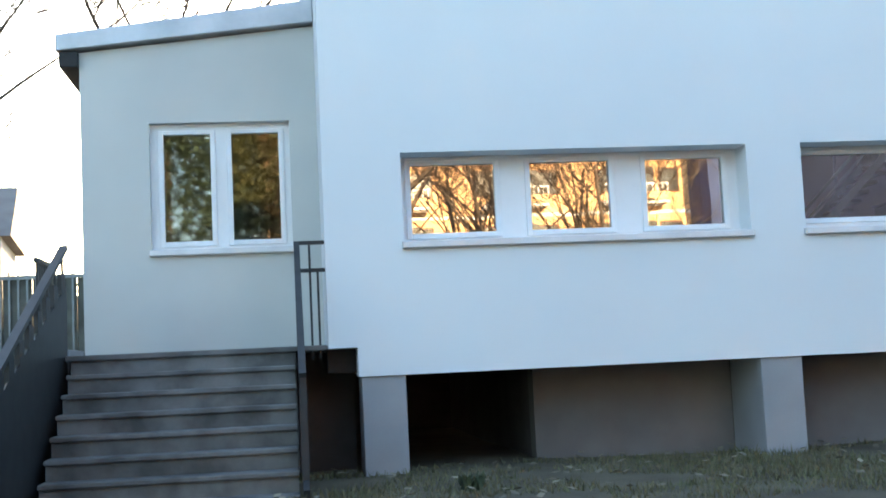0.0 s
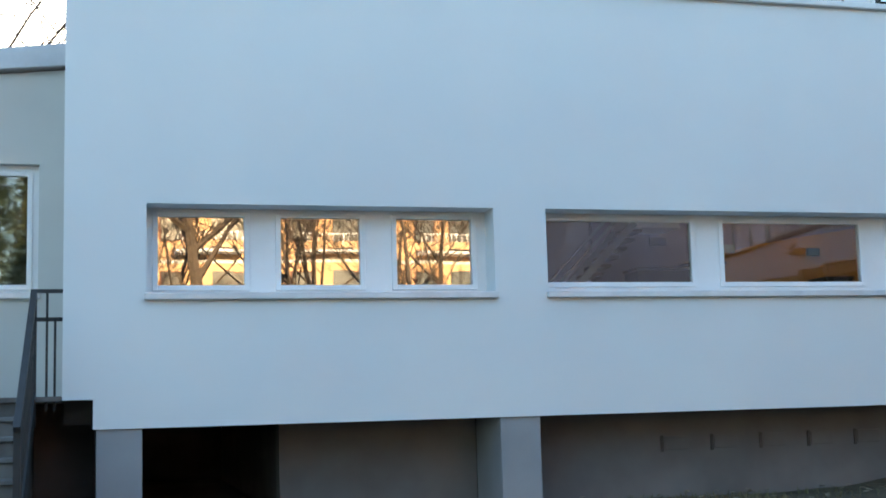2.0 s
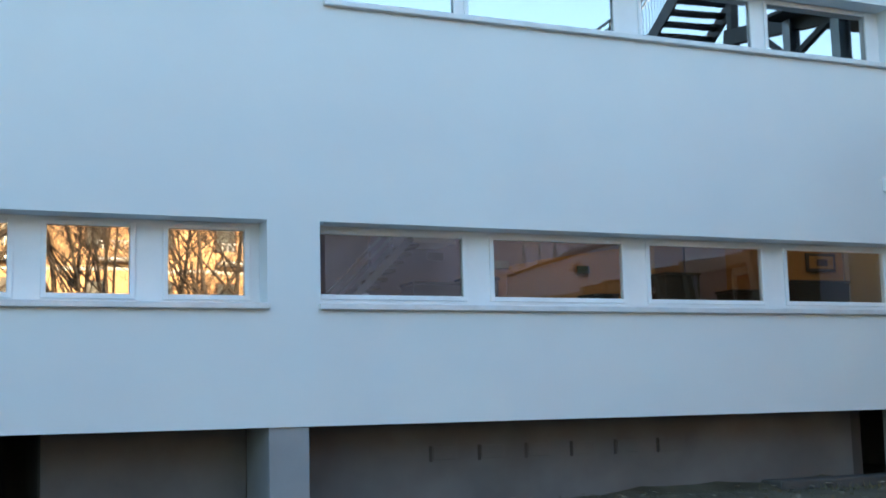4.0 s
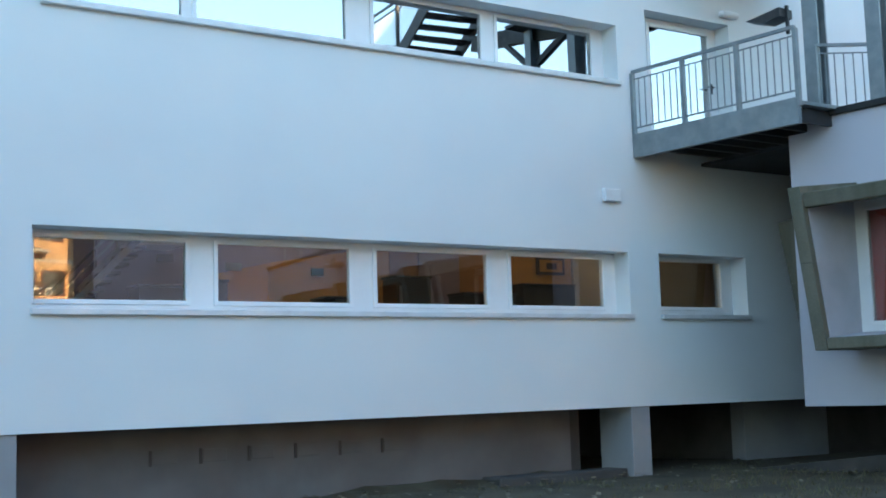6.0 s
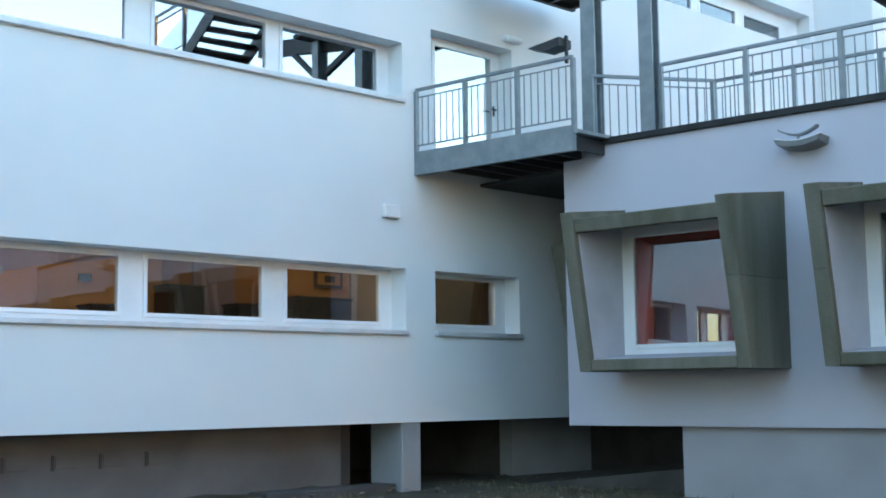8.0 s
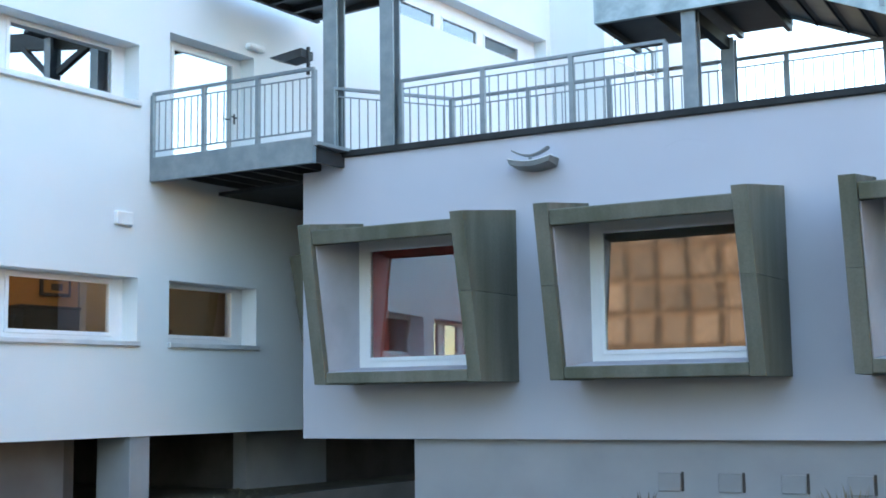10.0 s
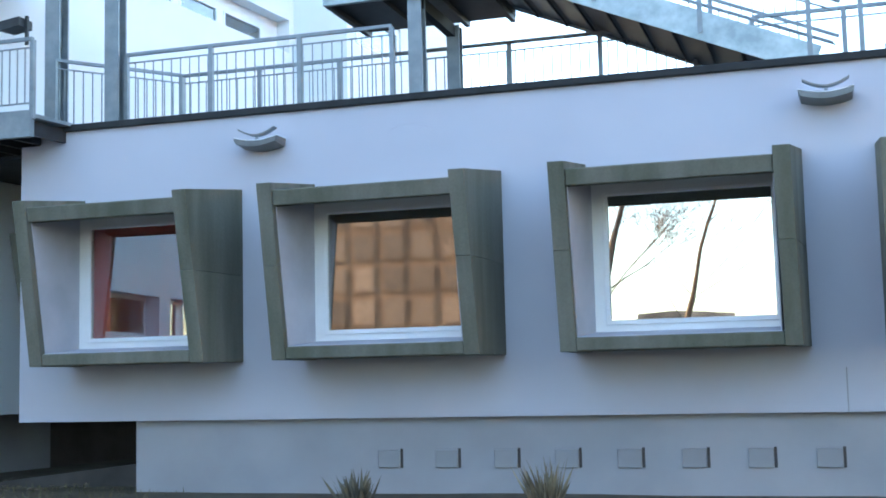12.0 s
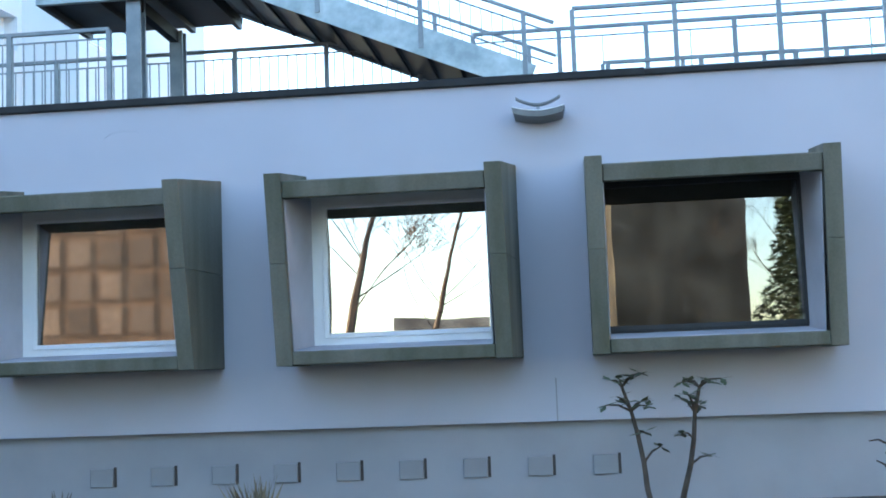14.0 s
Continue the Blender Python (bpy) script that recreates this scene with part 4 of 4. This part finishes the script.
for k in range(28):
    q = S0.lerp(S1, (k + 0.5) / 28)
    boxpart("bar", STEEL, uf, (q.x - 0.007, q.x + 0.007, 0.493, 0.507, q.z + 0.15, q.z + 1.05), bevel=0)
boxpart("column", STEEL_DARK, uf, (4.96, 5.14, 1.01, 1.19, 6.602, 10.7), bevel=0)
# braced edge of the platform over the door
pb = thing("platform_brace", MB, "dark steel beam and slanting braces under the high platform", "brace")
for name, p, q, w, h in (("beam", (3.4, -0.05, 8.30), (0.26, 0.36, 7.86), 0.16, 0.30), ("brace", (1.62, 0.10, 7.45), (2.35, 0.04, 8.05), 0.09, 0.09), ("brace", (1.26, 0.14, 7.40), (0.50, 0.30, 7.80), 0.11, 0.11)):
    bm = bmesh.new()
    beam(bm, p, q, w, h)
    part(name, bm, STEEL_DARK, pb)
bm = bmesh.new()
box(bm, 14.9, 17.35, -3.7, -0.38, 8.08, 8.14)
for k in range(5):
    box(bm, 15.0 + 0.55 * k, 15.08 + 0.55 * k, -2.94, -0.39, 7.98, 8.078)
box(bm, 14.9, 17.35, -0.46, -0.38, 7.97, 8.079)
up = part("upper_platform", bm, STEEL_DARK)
tagged(up, "dark steel platform above the terrace door", "platform", kind="structure")

fl = thing("floodlight", MB @ pose(0.64, -0.80, 6.15), "dark flat floodlight on the railing post", "lamp")
bm = bmesh.new()
beam(bm, (0, 0, -0.1), (0, 0, 0.30), 0.04)
part("mast", bm, STEEL_DARK, fl)
bm = bmesh.new()
v = [bm.verts.new(p) for p in ((-0.60, -0.12, 0.20), (-0.02, -0.15, 0.14), (-0.02, 0.15, 0.14), (-0.60, 0.12, 0.20), (-0.30, -0.14, 0.10), (-0.30, 0.14, 0.10), (-0.02, -0.15, 0.26), (-0.02, 0.15, 0.26))]
for f in ((0, 6, 7, 3), (0, 4, 1, 6), (3, 7, 2, 5), (0, 3, 5, 4), (4, 5, 2, 1), (1, 2, 7, 6)):
    bm.faces.new([v[i] for i in f])
part("housing", bm, STEEL_DARK, fl)


bm = bmesh.new()
rows_ = []
for j in range(7):
    y = 0.72 - 0.16 * j
    rows_.append([bm.verts.new((7.4 + 0.3 * i, y, -0.06 + (0.17 * (1 - j / 6) ** 1.2 * min(1, i / 8)) * (0.8 + 0.5 * noise.noise((i * 0.5, j * 0.6, 2))))) for i in range(22)])
for r0, r1 in zip(rows_, rows_[1:]):
    for i in range(21):
        bm.faces.new((r0[i], r0[i + 1], r1[i + 1], r1[i]))
tagged(part("soil_bank", bm, SOIL), "low bank of bare soil against the basement wall", "soil", kind="structure")
bm = bmesh.new()
box(bm, 11.3, 13.65, 0.1, 0.55, -0.1, 0.10)
tagged(part("kerb", bm, RENDER_DARK, bevel=0.02), "low dark concrete kerb beside the pillar", "kerb", kind="structure")

bm = bmesh.new()
box(bm, 0.6, 3.4, 3.2, 3.45, 4.952, 5.72)
w = part("parapet", bm, RENDER_GREY, bevel=0.01)
w.matrix_basis = MB
tagged(w, "low grey rendered parapet behind the terrace railing", "parapet", kind="structure")

# ---- trees and planting ----
def branches(bm, p, d, length, r, level, rnd, twigs, crown=None, limb=0.62):
    pts, rad = [p.copy()], [r]
    n = 4
    for k in range(n):
        d = (d + Vector((rnd.uniform(-1, 1), rnd.uniform(-1, 1), rnd.uniform(-0.3, 0.6))) * 0.16).normalized()
        p = p + d * (length / n)
        pts.append(p.copy())
        rad.append(max(r * (1 - 0.62 * (k + 1) / n), 0.008))
    tube(bm, pts, rad, 6 if level == 0 else (4 if level == 1 else 3), cap=False)
    if level >= twigs:
        return
    for k in range(rnd.randint(3, 5) if level else 7):
        q = rnd.uniform(0.35, 1.0)
        i = min(int(q * n), n - 1)
        o = pts[i].lerp(pts[i + 1], q * n - i)
        a = rnd.uniform(0, 2 * math.pi)
        side = Vector((math.cos(a), math.sin(a), rnd.uniform(0.1, 0.8))).normalized()
        branches(crown or bm, o, (d * 0.55 + side).normalized(), length * rnd.uniform(0.45, 0.68), rad[i + 1] * limb, level + 1, rnd, twigs)


def bare_tree(x, y, height, seed, label, twigs=4, r=None, lean=0.0, lean_y=0.0, limb=0.62):
    rnd = random.Random(seed)
    t = thing("tree", pose(x, y, -0.1), label, "tree", "bare trees")
    bm = bmesh.new()
    r = r or height * 0.018
    crown = bmesh.new()
    branches(bm, Vector((0, 0, 0)), Vector((lean, lean_y, 1)).normalized(), height * 0.62, r, 0, rnd, twigs, crown, limb)
    part("trunk", bm, BARK, t)
    part("crown", crown, BARK, t, "bare twiggy crown")
    return t


def evergreen(x, y, height, width, seed, mat, label, sprays=44000):
    rnd = random.Random(seed)
    t = thing("evergreen_tree", pose(x, y, -0.1), label, "tree", "evergreen trees")
    bm = bmesh.new()
    tube(bm, [(0, 0, 0), (0.1, 0, height * 0.5), (0, 0.1, height * 0.95)], [0.2, 0.13, 0.03], 8)
    part("trunk", bm, BARK, t)
    bm = bmesh.new()
    for k in range(sprays):
        q = rnd.random() ** 0.9
        z = height * (0.06 + 0.94 * q)
        a = rnd.uniform(0, 2 * math.pi)
        rr_ = width * (1 - q) ** 0.45 * (0.2 + 0.8 * rnd.random() ** 0.6) * (0.8 + 0.35 * noise.noise((math.cos(a) * 1.5, math.sin(a) * 1.5, z * 0.6)))
        c = Vector((rr_ * math.cos(a), rr_ * math.sin(a), z))
        out = Vector((math.cos(a), math.sin(a), rnd.uniform(-0.7, 0.4))).normalized()
        sd = out.cross(Vector((rnd.uniform(-1, 1), rnd.uniform(-1, 1), 1))).normalized()
        ln, wd = rnd.uniform(0.10, 0.26), rnd.uniform(0.03, 0.075)
        vs = [bm.verts.new(c + sd * wd), bm.verts.new(c + out * ln), bm.verts.new(c - sd * wd), bm.verts.new(c - out * ln * 0.3)]
        bm.faces.new(vs)
    part("crown", bm, mat, t)
    return t


bare_tree(-5.6, 6.2, 9.5, 3, "bare tree with thin dark twigs behind the annex", 5, 0.15, 0.06)
bare_tree(-3.0, 11.0, 12.5, 8, "bare tree rising behind the annex roof", 5, 0.2)
bare_tree(-7.4, 8.6, 10.5, 21, "bare tree with tangled thin twigs beyond the steps", 5, 0.09, 0.1, 0.0, 0.45)
bare_tree(-9.5, 16.0, 12.0, 12, "bare garden tree against the sky", 4)
for k, (x, y, h) in enumerate(((7.2, -31, 15), (9, -36, 15), (11, -29, 13), (12.2, -32, 15), (-1, -40, 16), (2.2, -34, 14), (8, -44, 16), (13, -46, 16), (36, -48, 15), (0.5, -36, 13), (7, -33, 14), (10.5, -34, 14), (6.2, -38, 15), (12.5, -36, 12))):
    bare_tree(x, y, h, 30 + k, "tall bare tree across the garden", 5 if k < 6 or k > 8 else 4, h * 0.010)
for k, (x, y, h) in enumerate(((-22, -10.4, 15), (-28, -7.0, 17), (-31, -1, 13))):
    bare_tree(x, y, h, 60 + k, "tall bare tree beside the lawn", 5, (0.15, 0.27, 0.07)[k], 0.0, (-0.34, -0.15, 0.05)[k], (0.25, 0.25, 0.5)[k])
bare_tree(4.15, -32, 17, 91, "stout bare tree with a thick trunk across the garden", 4, 0.36)
bare_tree(-20, -25.2, 11, 93, "dark bare tree beside the evergreens", 4, 0.12, 0.0, -0.15)
evergreen(-14, -25.3, 10, 2.7, 5, EVERGREEN, "thin dark evergreen at the garden edge", 20000)
evergreen(-17, -28.6, 11, 2.2, 15, EVERGREEN, "dense dark evergreen at the garden edge")
evergreen(-4.6, -25, 15, 3.4, 7, EVERGREEN, "tall dense dark evergreen across the garden")
evergreen(-1.2, -26, 15, 3.0, 9, YELLOWGREEN, "tall olive yellow conifer across the garden")
evergreen(-7.6, -27, 14, 3.2, 11, EVERGREEN, "tall dense dark evergreen across the garden")


def far_house(m, w, d, h, storeys, cols, mat, label, pitched=True, roof=None, trim=None, glazing=None):
    t = thing("house", m, label, "house")
    bm = bmesh.new()
    box(bm, -w / 2, w / 2, 0, d, -0.2, h)
    part("wall", bm, mat, t)
    bm = bmesh.new()
    v = [bm.verts.new(p) for p in ((-w / 2 - 0.4, -0.4, h), (w / 2 + 0.4, -0.4, h), (w / 2 + 0.4, d + 0.4, h), (-w / 2 - 0.4, d + 0.4, h), (-w / 2 - 0.4, d / 2, h + (2.6 if pitched else 0.5)), (w / 2 + 0.4, d / 2, h + (2.6 if pitched else 0.5)))]
    for f in ((0, 1, 5, 4), (2, 3, 4, 5), (0, 4, 3), (1, 2, 5), (3, 2, 1, 0)):
        bm.faces.new([v[i] for i in f])
    part("roof", bm, roof or ROOF_TILE, t)
    for j in range(storeys):
        for i in range(cols):
            x, z = -w / 2 + w * (i + 0.5) / cols, h * (j + 0.32) / storeys
            bm = bmesh.new()
            box(bm, x - 0.7, x + 0.7, -0.06, 0.02, z - 0.1, z + 1.5)
            wn_ = part("window", bm, trim or ROOF_TILE, t)
            bm = bmesh.new()
            box(bm, x - 0.6, x + 0.6, -0.08, -0.061, z, z + 1.4)
            part("pane", bm, glazing or DARK_PANE, wn_)
    return t


oh = far_house(pose(11.45, -62, 0, 0, 0, 180), 27.5, 10, 17, 5, 7, ORANGE_WALL, "long cream apartment house in low sun")
for j in range(1, 5):
    for x in (-9.3, -1.8, 5.6):
        z = 17 * (j + 0.1) / 5
        boxpart("balcony_slab", RENDER_WHITE, oh, (x - 2.0, x + 2.0, -1.4, -0.065, z - 0.16, z), bevel=0)
        boxpart("balcony_front", ORANGE_WALL, oh, (x - 2.0, x + 2.0, -1.4, -1.32, z + 0.12, z + 0.55), bevel=0)
        for k in range(13):
            boxpart("baluster", RENDER_WHITE, oh, (x - 1.98 + 0.325 * k, x - 1.92 + 0.325 * k, -1.4, -1.34, z + 0.55, z + 1.0), bevel=0)
        boxpart("balcony_rail", RENDER_WHITE, oh, (x - 2.0, x + 2.0, -1.42, -1.32, z + 1.0, z + 1.1), bevel=0)
        boxpart("balcony_door", DARK_PANE, oh, (x - 1.5, x - 0.2, -0.1, -0.081, z + 0.02, z + 2.3), bevel=0)
for z in (3.4, 6.8, 10.2, 13.6):
    boxpart("string_course", RENDER_WHITE, oh, (-13.7, 13.7, -0.055, -0.002, z - 0.32, z - 0.12), bevel=0)
far_house(pose(-38, 8, 0, 0, 0, 90), 26, 9, 15, 8, 15, BRICK_WALL, "brown brick apartment house beside the garden", trim=BRICK_WALL, glazing=DULL_PANE)
# Added house that blocks bright sky from the strip windows' reflection.
far_house(pose(44, -58, 0, 0, 0, 180), 39, 10, 15, 4, 6, LILAC_HOUSE, "dull mauve house added to veil the sky in reflections", trim=LILAC_HOUSE, glazing=LILAC_HOUSE)
far_house(pose(-36, -24.8, 0, 0, 0, 90), 7.2, 9, 12, 5, 0, DULL_WALL, "dull brown house in shade beyond the lawn", trim=DULL_WALL, glazing=DULL_PANE)
far_house(pose(-95, -12, 0, 0, 0, 90), 9, 8, 4.6, 1, 2, DULL_WALL, "low distant house beyond the lawn", roof=DULL_WALL)
far_house(pose(-98, -27, 0, 0, 0, 90), 8, 8, 4.4, 1, 3, DULL_WALL, "low distant house beyond the lawn", roof=DULL_WALL)
far_house(pose(-16.6, 38, 0, 0, 0, 8), 9, 8, 7.0, 2, 3, RENDER_GREY, "grey distant house beyond the fence", roof=RENDER_BASE)

# hedge and mesh fence at the garden's edge
hg = thing("hedge", pose(-8.0, 7.5, 0), "rough brown and green hedge beyond the steps", "hedge")
rnd = random.Random(5)
for mat, n_ in ((EVERGREEN, 9000), (STRAW, 6000)):
    bm = bmesh.new()
    for k in range(n_):
        c = Vector((rnd.uniform(-4.5, 5.2), rnd.uniform(-0.7, 0.7), rnd.uniform(0.0, 2.35) + 0.35 * noise.noise((k * 0.37, 0, 1))))
        c.z = max(c.z, 0.1)
        o = Vector((rnd.uniform(-1, 1), rnd.uniform(-1, 1), rnd.uniform(-0.4, 1))).normalized()
        sd = o.cross(Vector((0.3, 0.2, 1))).normalized()
        ln, wd = rnd.uniform(0.15, 0.4), rnd.uniform(0.05, 0.13)
        bm.faces.new([bm.verts.new(q) for q in (c + sd * wd, c + o * ln, c - sd * wd, c - o * ln * 0.4)])
    part("foliage", bm, mat, hg)
bm = bmesh.new()
for k in range(9):
    x = -4.2 + k * 1.1
    tube(bm, [(x, 0, -0.1), (x + 0.1, 0.05, 1.2), (x - 0.05, 0, 2.3)], [0.05, 0.04, 0.02], 5)
part("stems", bm, BARK, hg)
fe = thing("garden_fence", pose(0, 4.6, 0), "grey steel bar fence backed with weathered boards", "fence")
bm = bmesh.new()
box(bm, -0.012, 0.012, -0.012, 0.012, 0, 2.6)
me = finish(bm, "bar", STEEL)
for k in range(50):
    share("bar", me, fe, pose(-9.5 + k * 0.12, 0, 0))
for k in range(31):
    boxpart("board", HEDGE_FENCE, fe, (-9.5 + 0.198 * k, -9.31 + 0.198 * k, 0.03, 0.05, 0.05, 2.50 + 0.03 * (k % 3)), bevel=0)
for z in (0.2, 2.5):
    boxpart("rail", STEEL, fe, (-9.6, -3.4, -0.02, 0.02, z, z + 0.05), bevel=0)


def shrub(m, height, seed, label, leaves=26):
    rnd = random.Random(seed)
    t = thing("shrub", m, label, "shrub", "shrubs before the wing")
    bm = bmesh.new()
    tips = []
    for k in range(2):
        p = Vector((rnd.uniform(-0.06, 0.06) + 0.08 * k, rnd.uniform(-0.05, 0.05), -0.1))
        d = Vector((-0.10 + 0.26 * k, rnd.uniform(-0.1, 0.1), 1)).normalized()
        pts = [p]
        for j in range(6):
            d = (d + Vector((rnd.uniform(-0.2, 0.2), rnd.uniform(-0.2, 0.2), 0.15))).normalized()
            pts.append(pts[-1] + d * height / 6)
        tube(bm, pts, [0.035, 0.032, 0.03, 0.027, 0.025, 0.02, 0.016], 6)
        for j in range(3, 7):
            for q in range(5 if j > 4 else 1):
                a = rnd.uniform(0, 6.28)
                e = pts[j] + Vector((math.cos(a), math.sin(a), rnd.uniform(0.2, 1.0))).normalized() * rnd.uniform(0.12, 0.26)
                tube(bm, [pts[j], pts[j].lerp(e, 0.5) + Vector((0, 0, 0.03)), e], [0.013, 0.010, 0.006], 4)
                tips.append(e)
    part("stem", bm, BARK, t)
    bm = bmesh.new()
    tips.sort(key=lambda p: -p.z)
    for e in tips[:leaves]:
        for q in range(7):
            a = rnd.uniform(0, 6.28)
            o = Vector((math.cos(a), math.sin(a), rnd.uniform(-0.5, 0.4))).normalized()
            s = o.cross(Vector((0, 0, 1))).normalized()
            ln = rnd.uniform(0.09, 0.19)
            bm.faces.new([bm.verts.new(v) for v in (e, e + o * ln * 0.5 + s * 0.032, e + o * ln, e + o * ln * 0.5 - s * 0.032)])
    part("foliage", bm, SHRUB_LEAF, t)
    return t


def tuft(m, height, seed, label, wide=0.022, mat=None):
    rnd = random.Random(seed)
    t = thing("grass_tuft", m, label, "grass", "tufts in the grass")
    bm = bmesh.new()
    for k in range(90):
        a = rnd.uniform(0, 6.28)
        d = Vector((math.cos(a) * rnd.uniform(0.1, 0.75), math.sin(a) * rnd.uniform(0.1, 0.75), 1)).normalized()
        s = d.cross(Vector((rnd.uniform(-1, 1), rnd.uniform(-1, 1), 0.1))).normalized() * rnd.uniform(0.006, wide)
        p = Vector((rnd.uniform(-0.08, 0.08), rnd.uniform(-0.08, 0.08), 0))
        ln = height * rnd.uniform(0.6, 1.05)
        e = p + d * ln
        mid = p + d * ln * 0.6
        vs = [bm.verts.new(v) for v in (p - s * 0.6, p + s * 0.6, mid + s, e, mid - s)]
        bm.faces.new(vs)
    part("foliage", bm, mat or STRAW, t)
    return t


shrub(MB @ pose(12.0, -2.5, 0), 1.5, 4, "leggy pruned shrub with few green leaves", 40)
shrub(MB @ pose(14.15, -2.5, 0), 0.85, 9, "small bare shrub with brown stems", 6)
tuft(MB @ pose(5.98, -2.5, 0), 0.52, 6, "low dark brown fan of stiff leaves before the wing", 0.030, BRACKEN)
tuft(MB @ pose(8.03, -2.5, 0), 0.64, 3, "dry pale grass tuft before the wing")

tuft(pose(0.82, -2.11, 0), 0.17, 12, "small dark green weed in the grass", 0.04, SHRUB_LEAF)

# thin grass, dead leaves
rnd = random.Random(77)
bm = bmesh.new()
for k in range(44000):
    x, y = rnd.uniform(-0.9, 17), rnd.uniform(-4.6, 0.6)
    if noise.noise((x * 0.8, y * 0.8, 3)) < -0.12 or (x > 7.5 and rnd.random() < 0.8):
        continue
    a = rnd.uniform(0, 6.28)
    d = Vector((rnd.uniform(-0.7, 0.7), rnd.uniform(-0.7, 0.7), 1)).normalized()
    s = Vector((math.cos(a), math.sin(a), 0)) * 0.009
    p = Vector((x, y, -0.03))
    ln = rnd.uniform(0.03, 0.11) * (0.6 + 0.7 * noise.noise((x * 1.7, y * 1.7, 8)) + 0.35)
    bm.faces.new([bm.verts.new(v) for v in (p - s, p + s, p + d * ln)])
tagged(part("grass", bm, GRASS), "thin short winter grass before the block", "grass", kind="stuff")
bm = bmesh.new()
for k in range(420):
    x, y = rnd.uniform(-0.9, 17), rnd.uniform(-3.2, 0.9)
    a = rnd.uniform(0, 6.28)
    s, d = Vector((math.cos(a), math.sin(a), rnd.uniform(-0.3, 0.3))) * 0.035, Vector((-math.sin(a), math.cos(a), rnd.uniform(-0.3, 0.4))) * 0.05
    p = Vector((x, y, 0.045))
    bm.faces.new([bm.verts.new(v) for v in (p - d, p + s, p + d, p - s)])
tagged(part("fallen_leaves", bm, LEAF_DEAD), "scattered pale dead leaves on the soil", "leaves", kind="stuff")
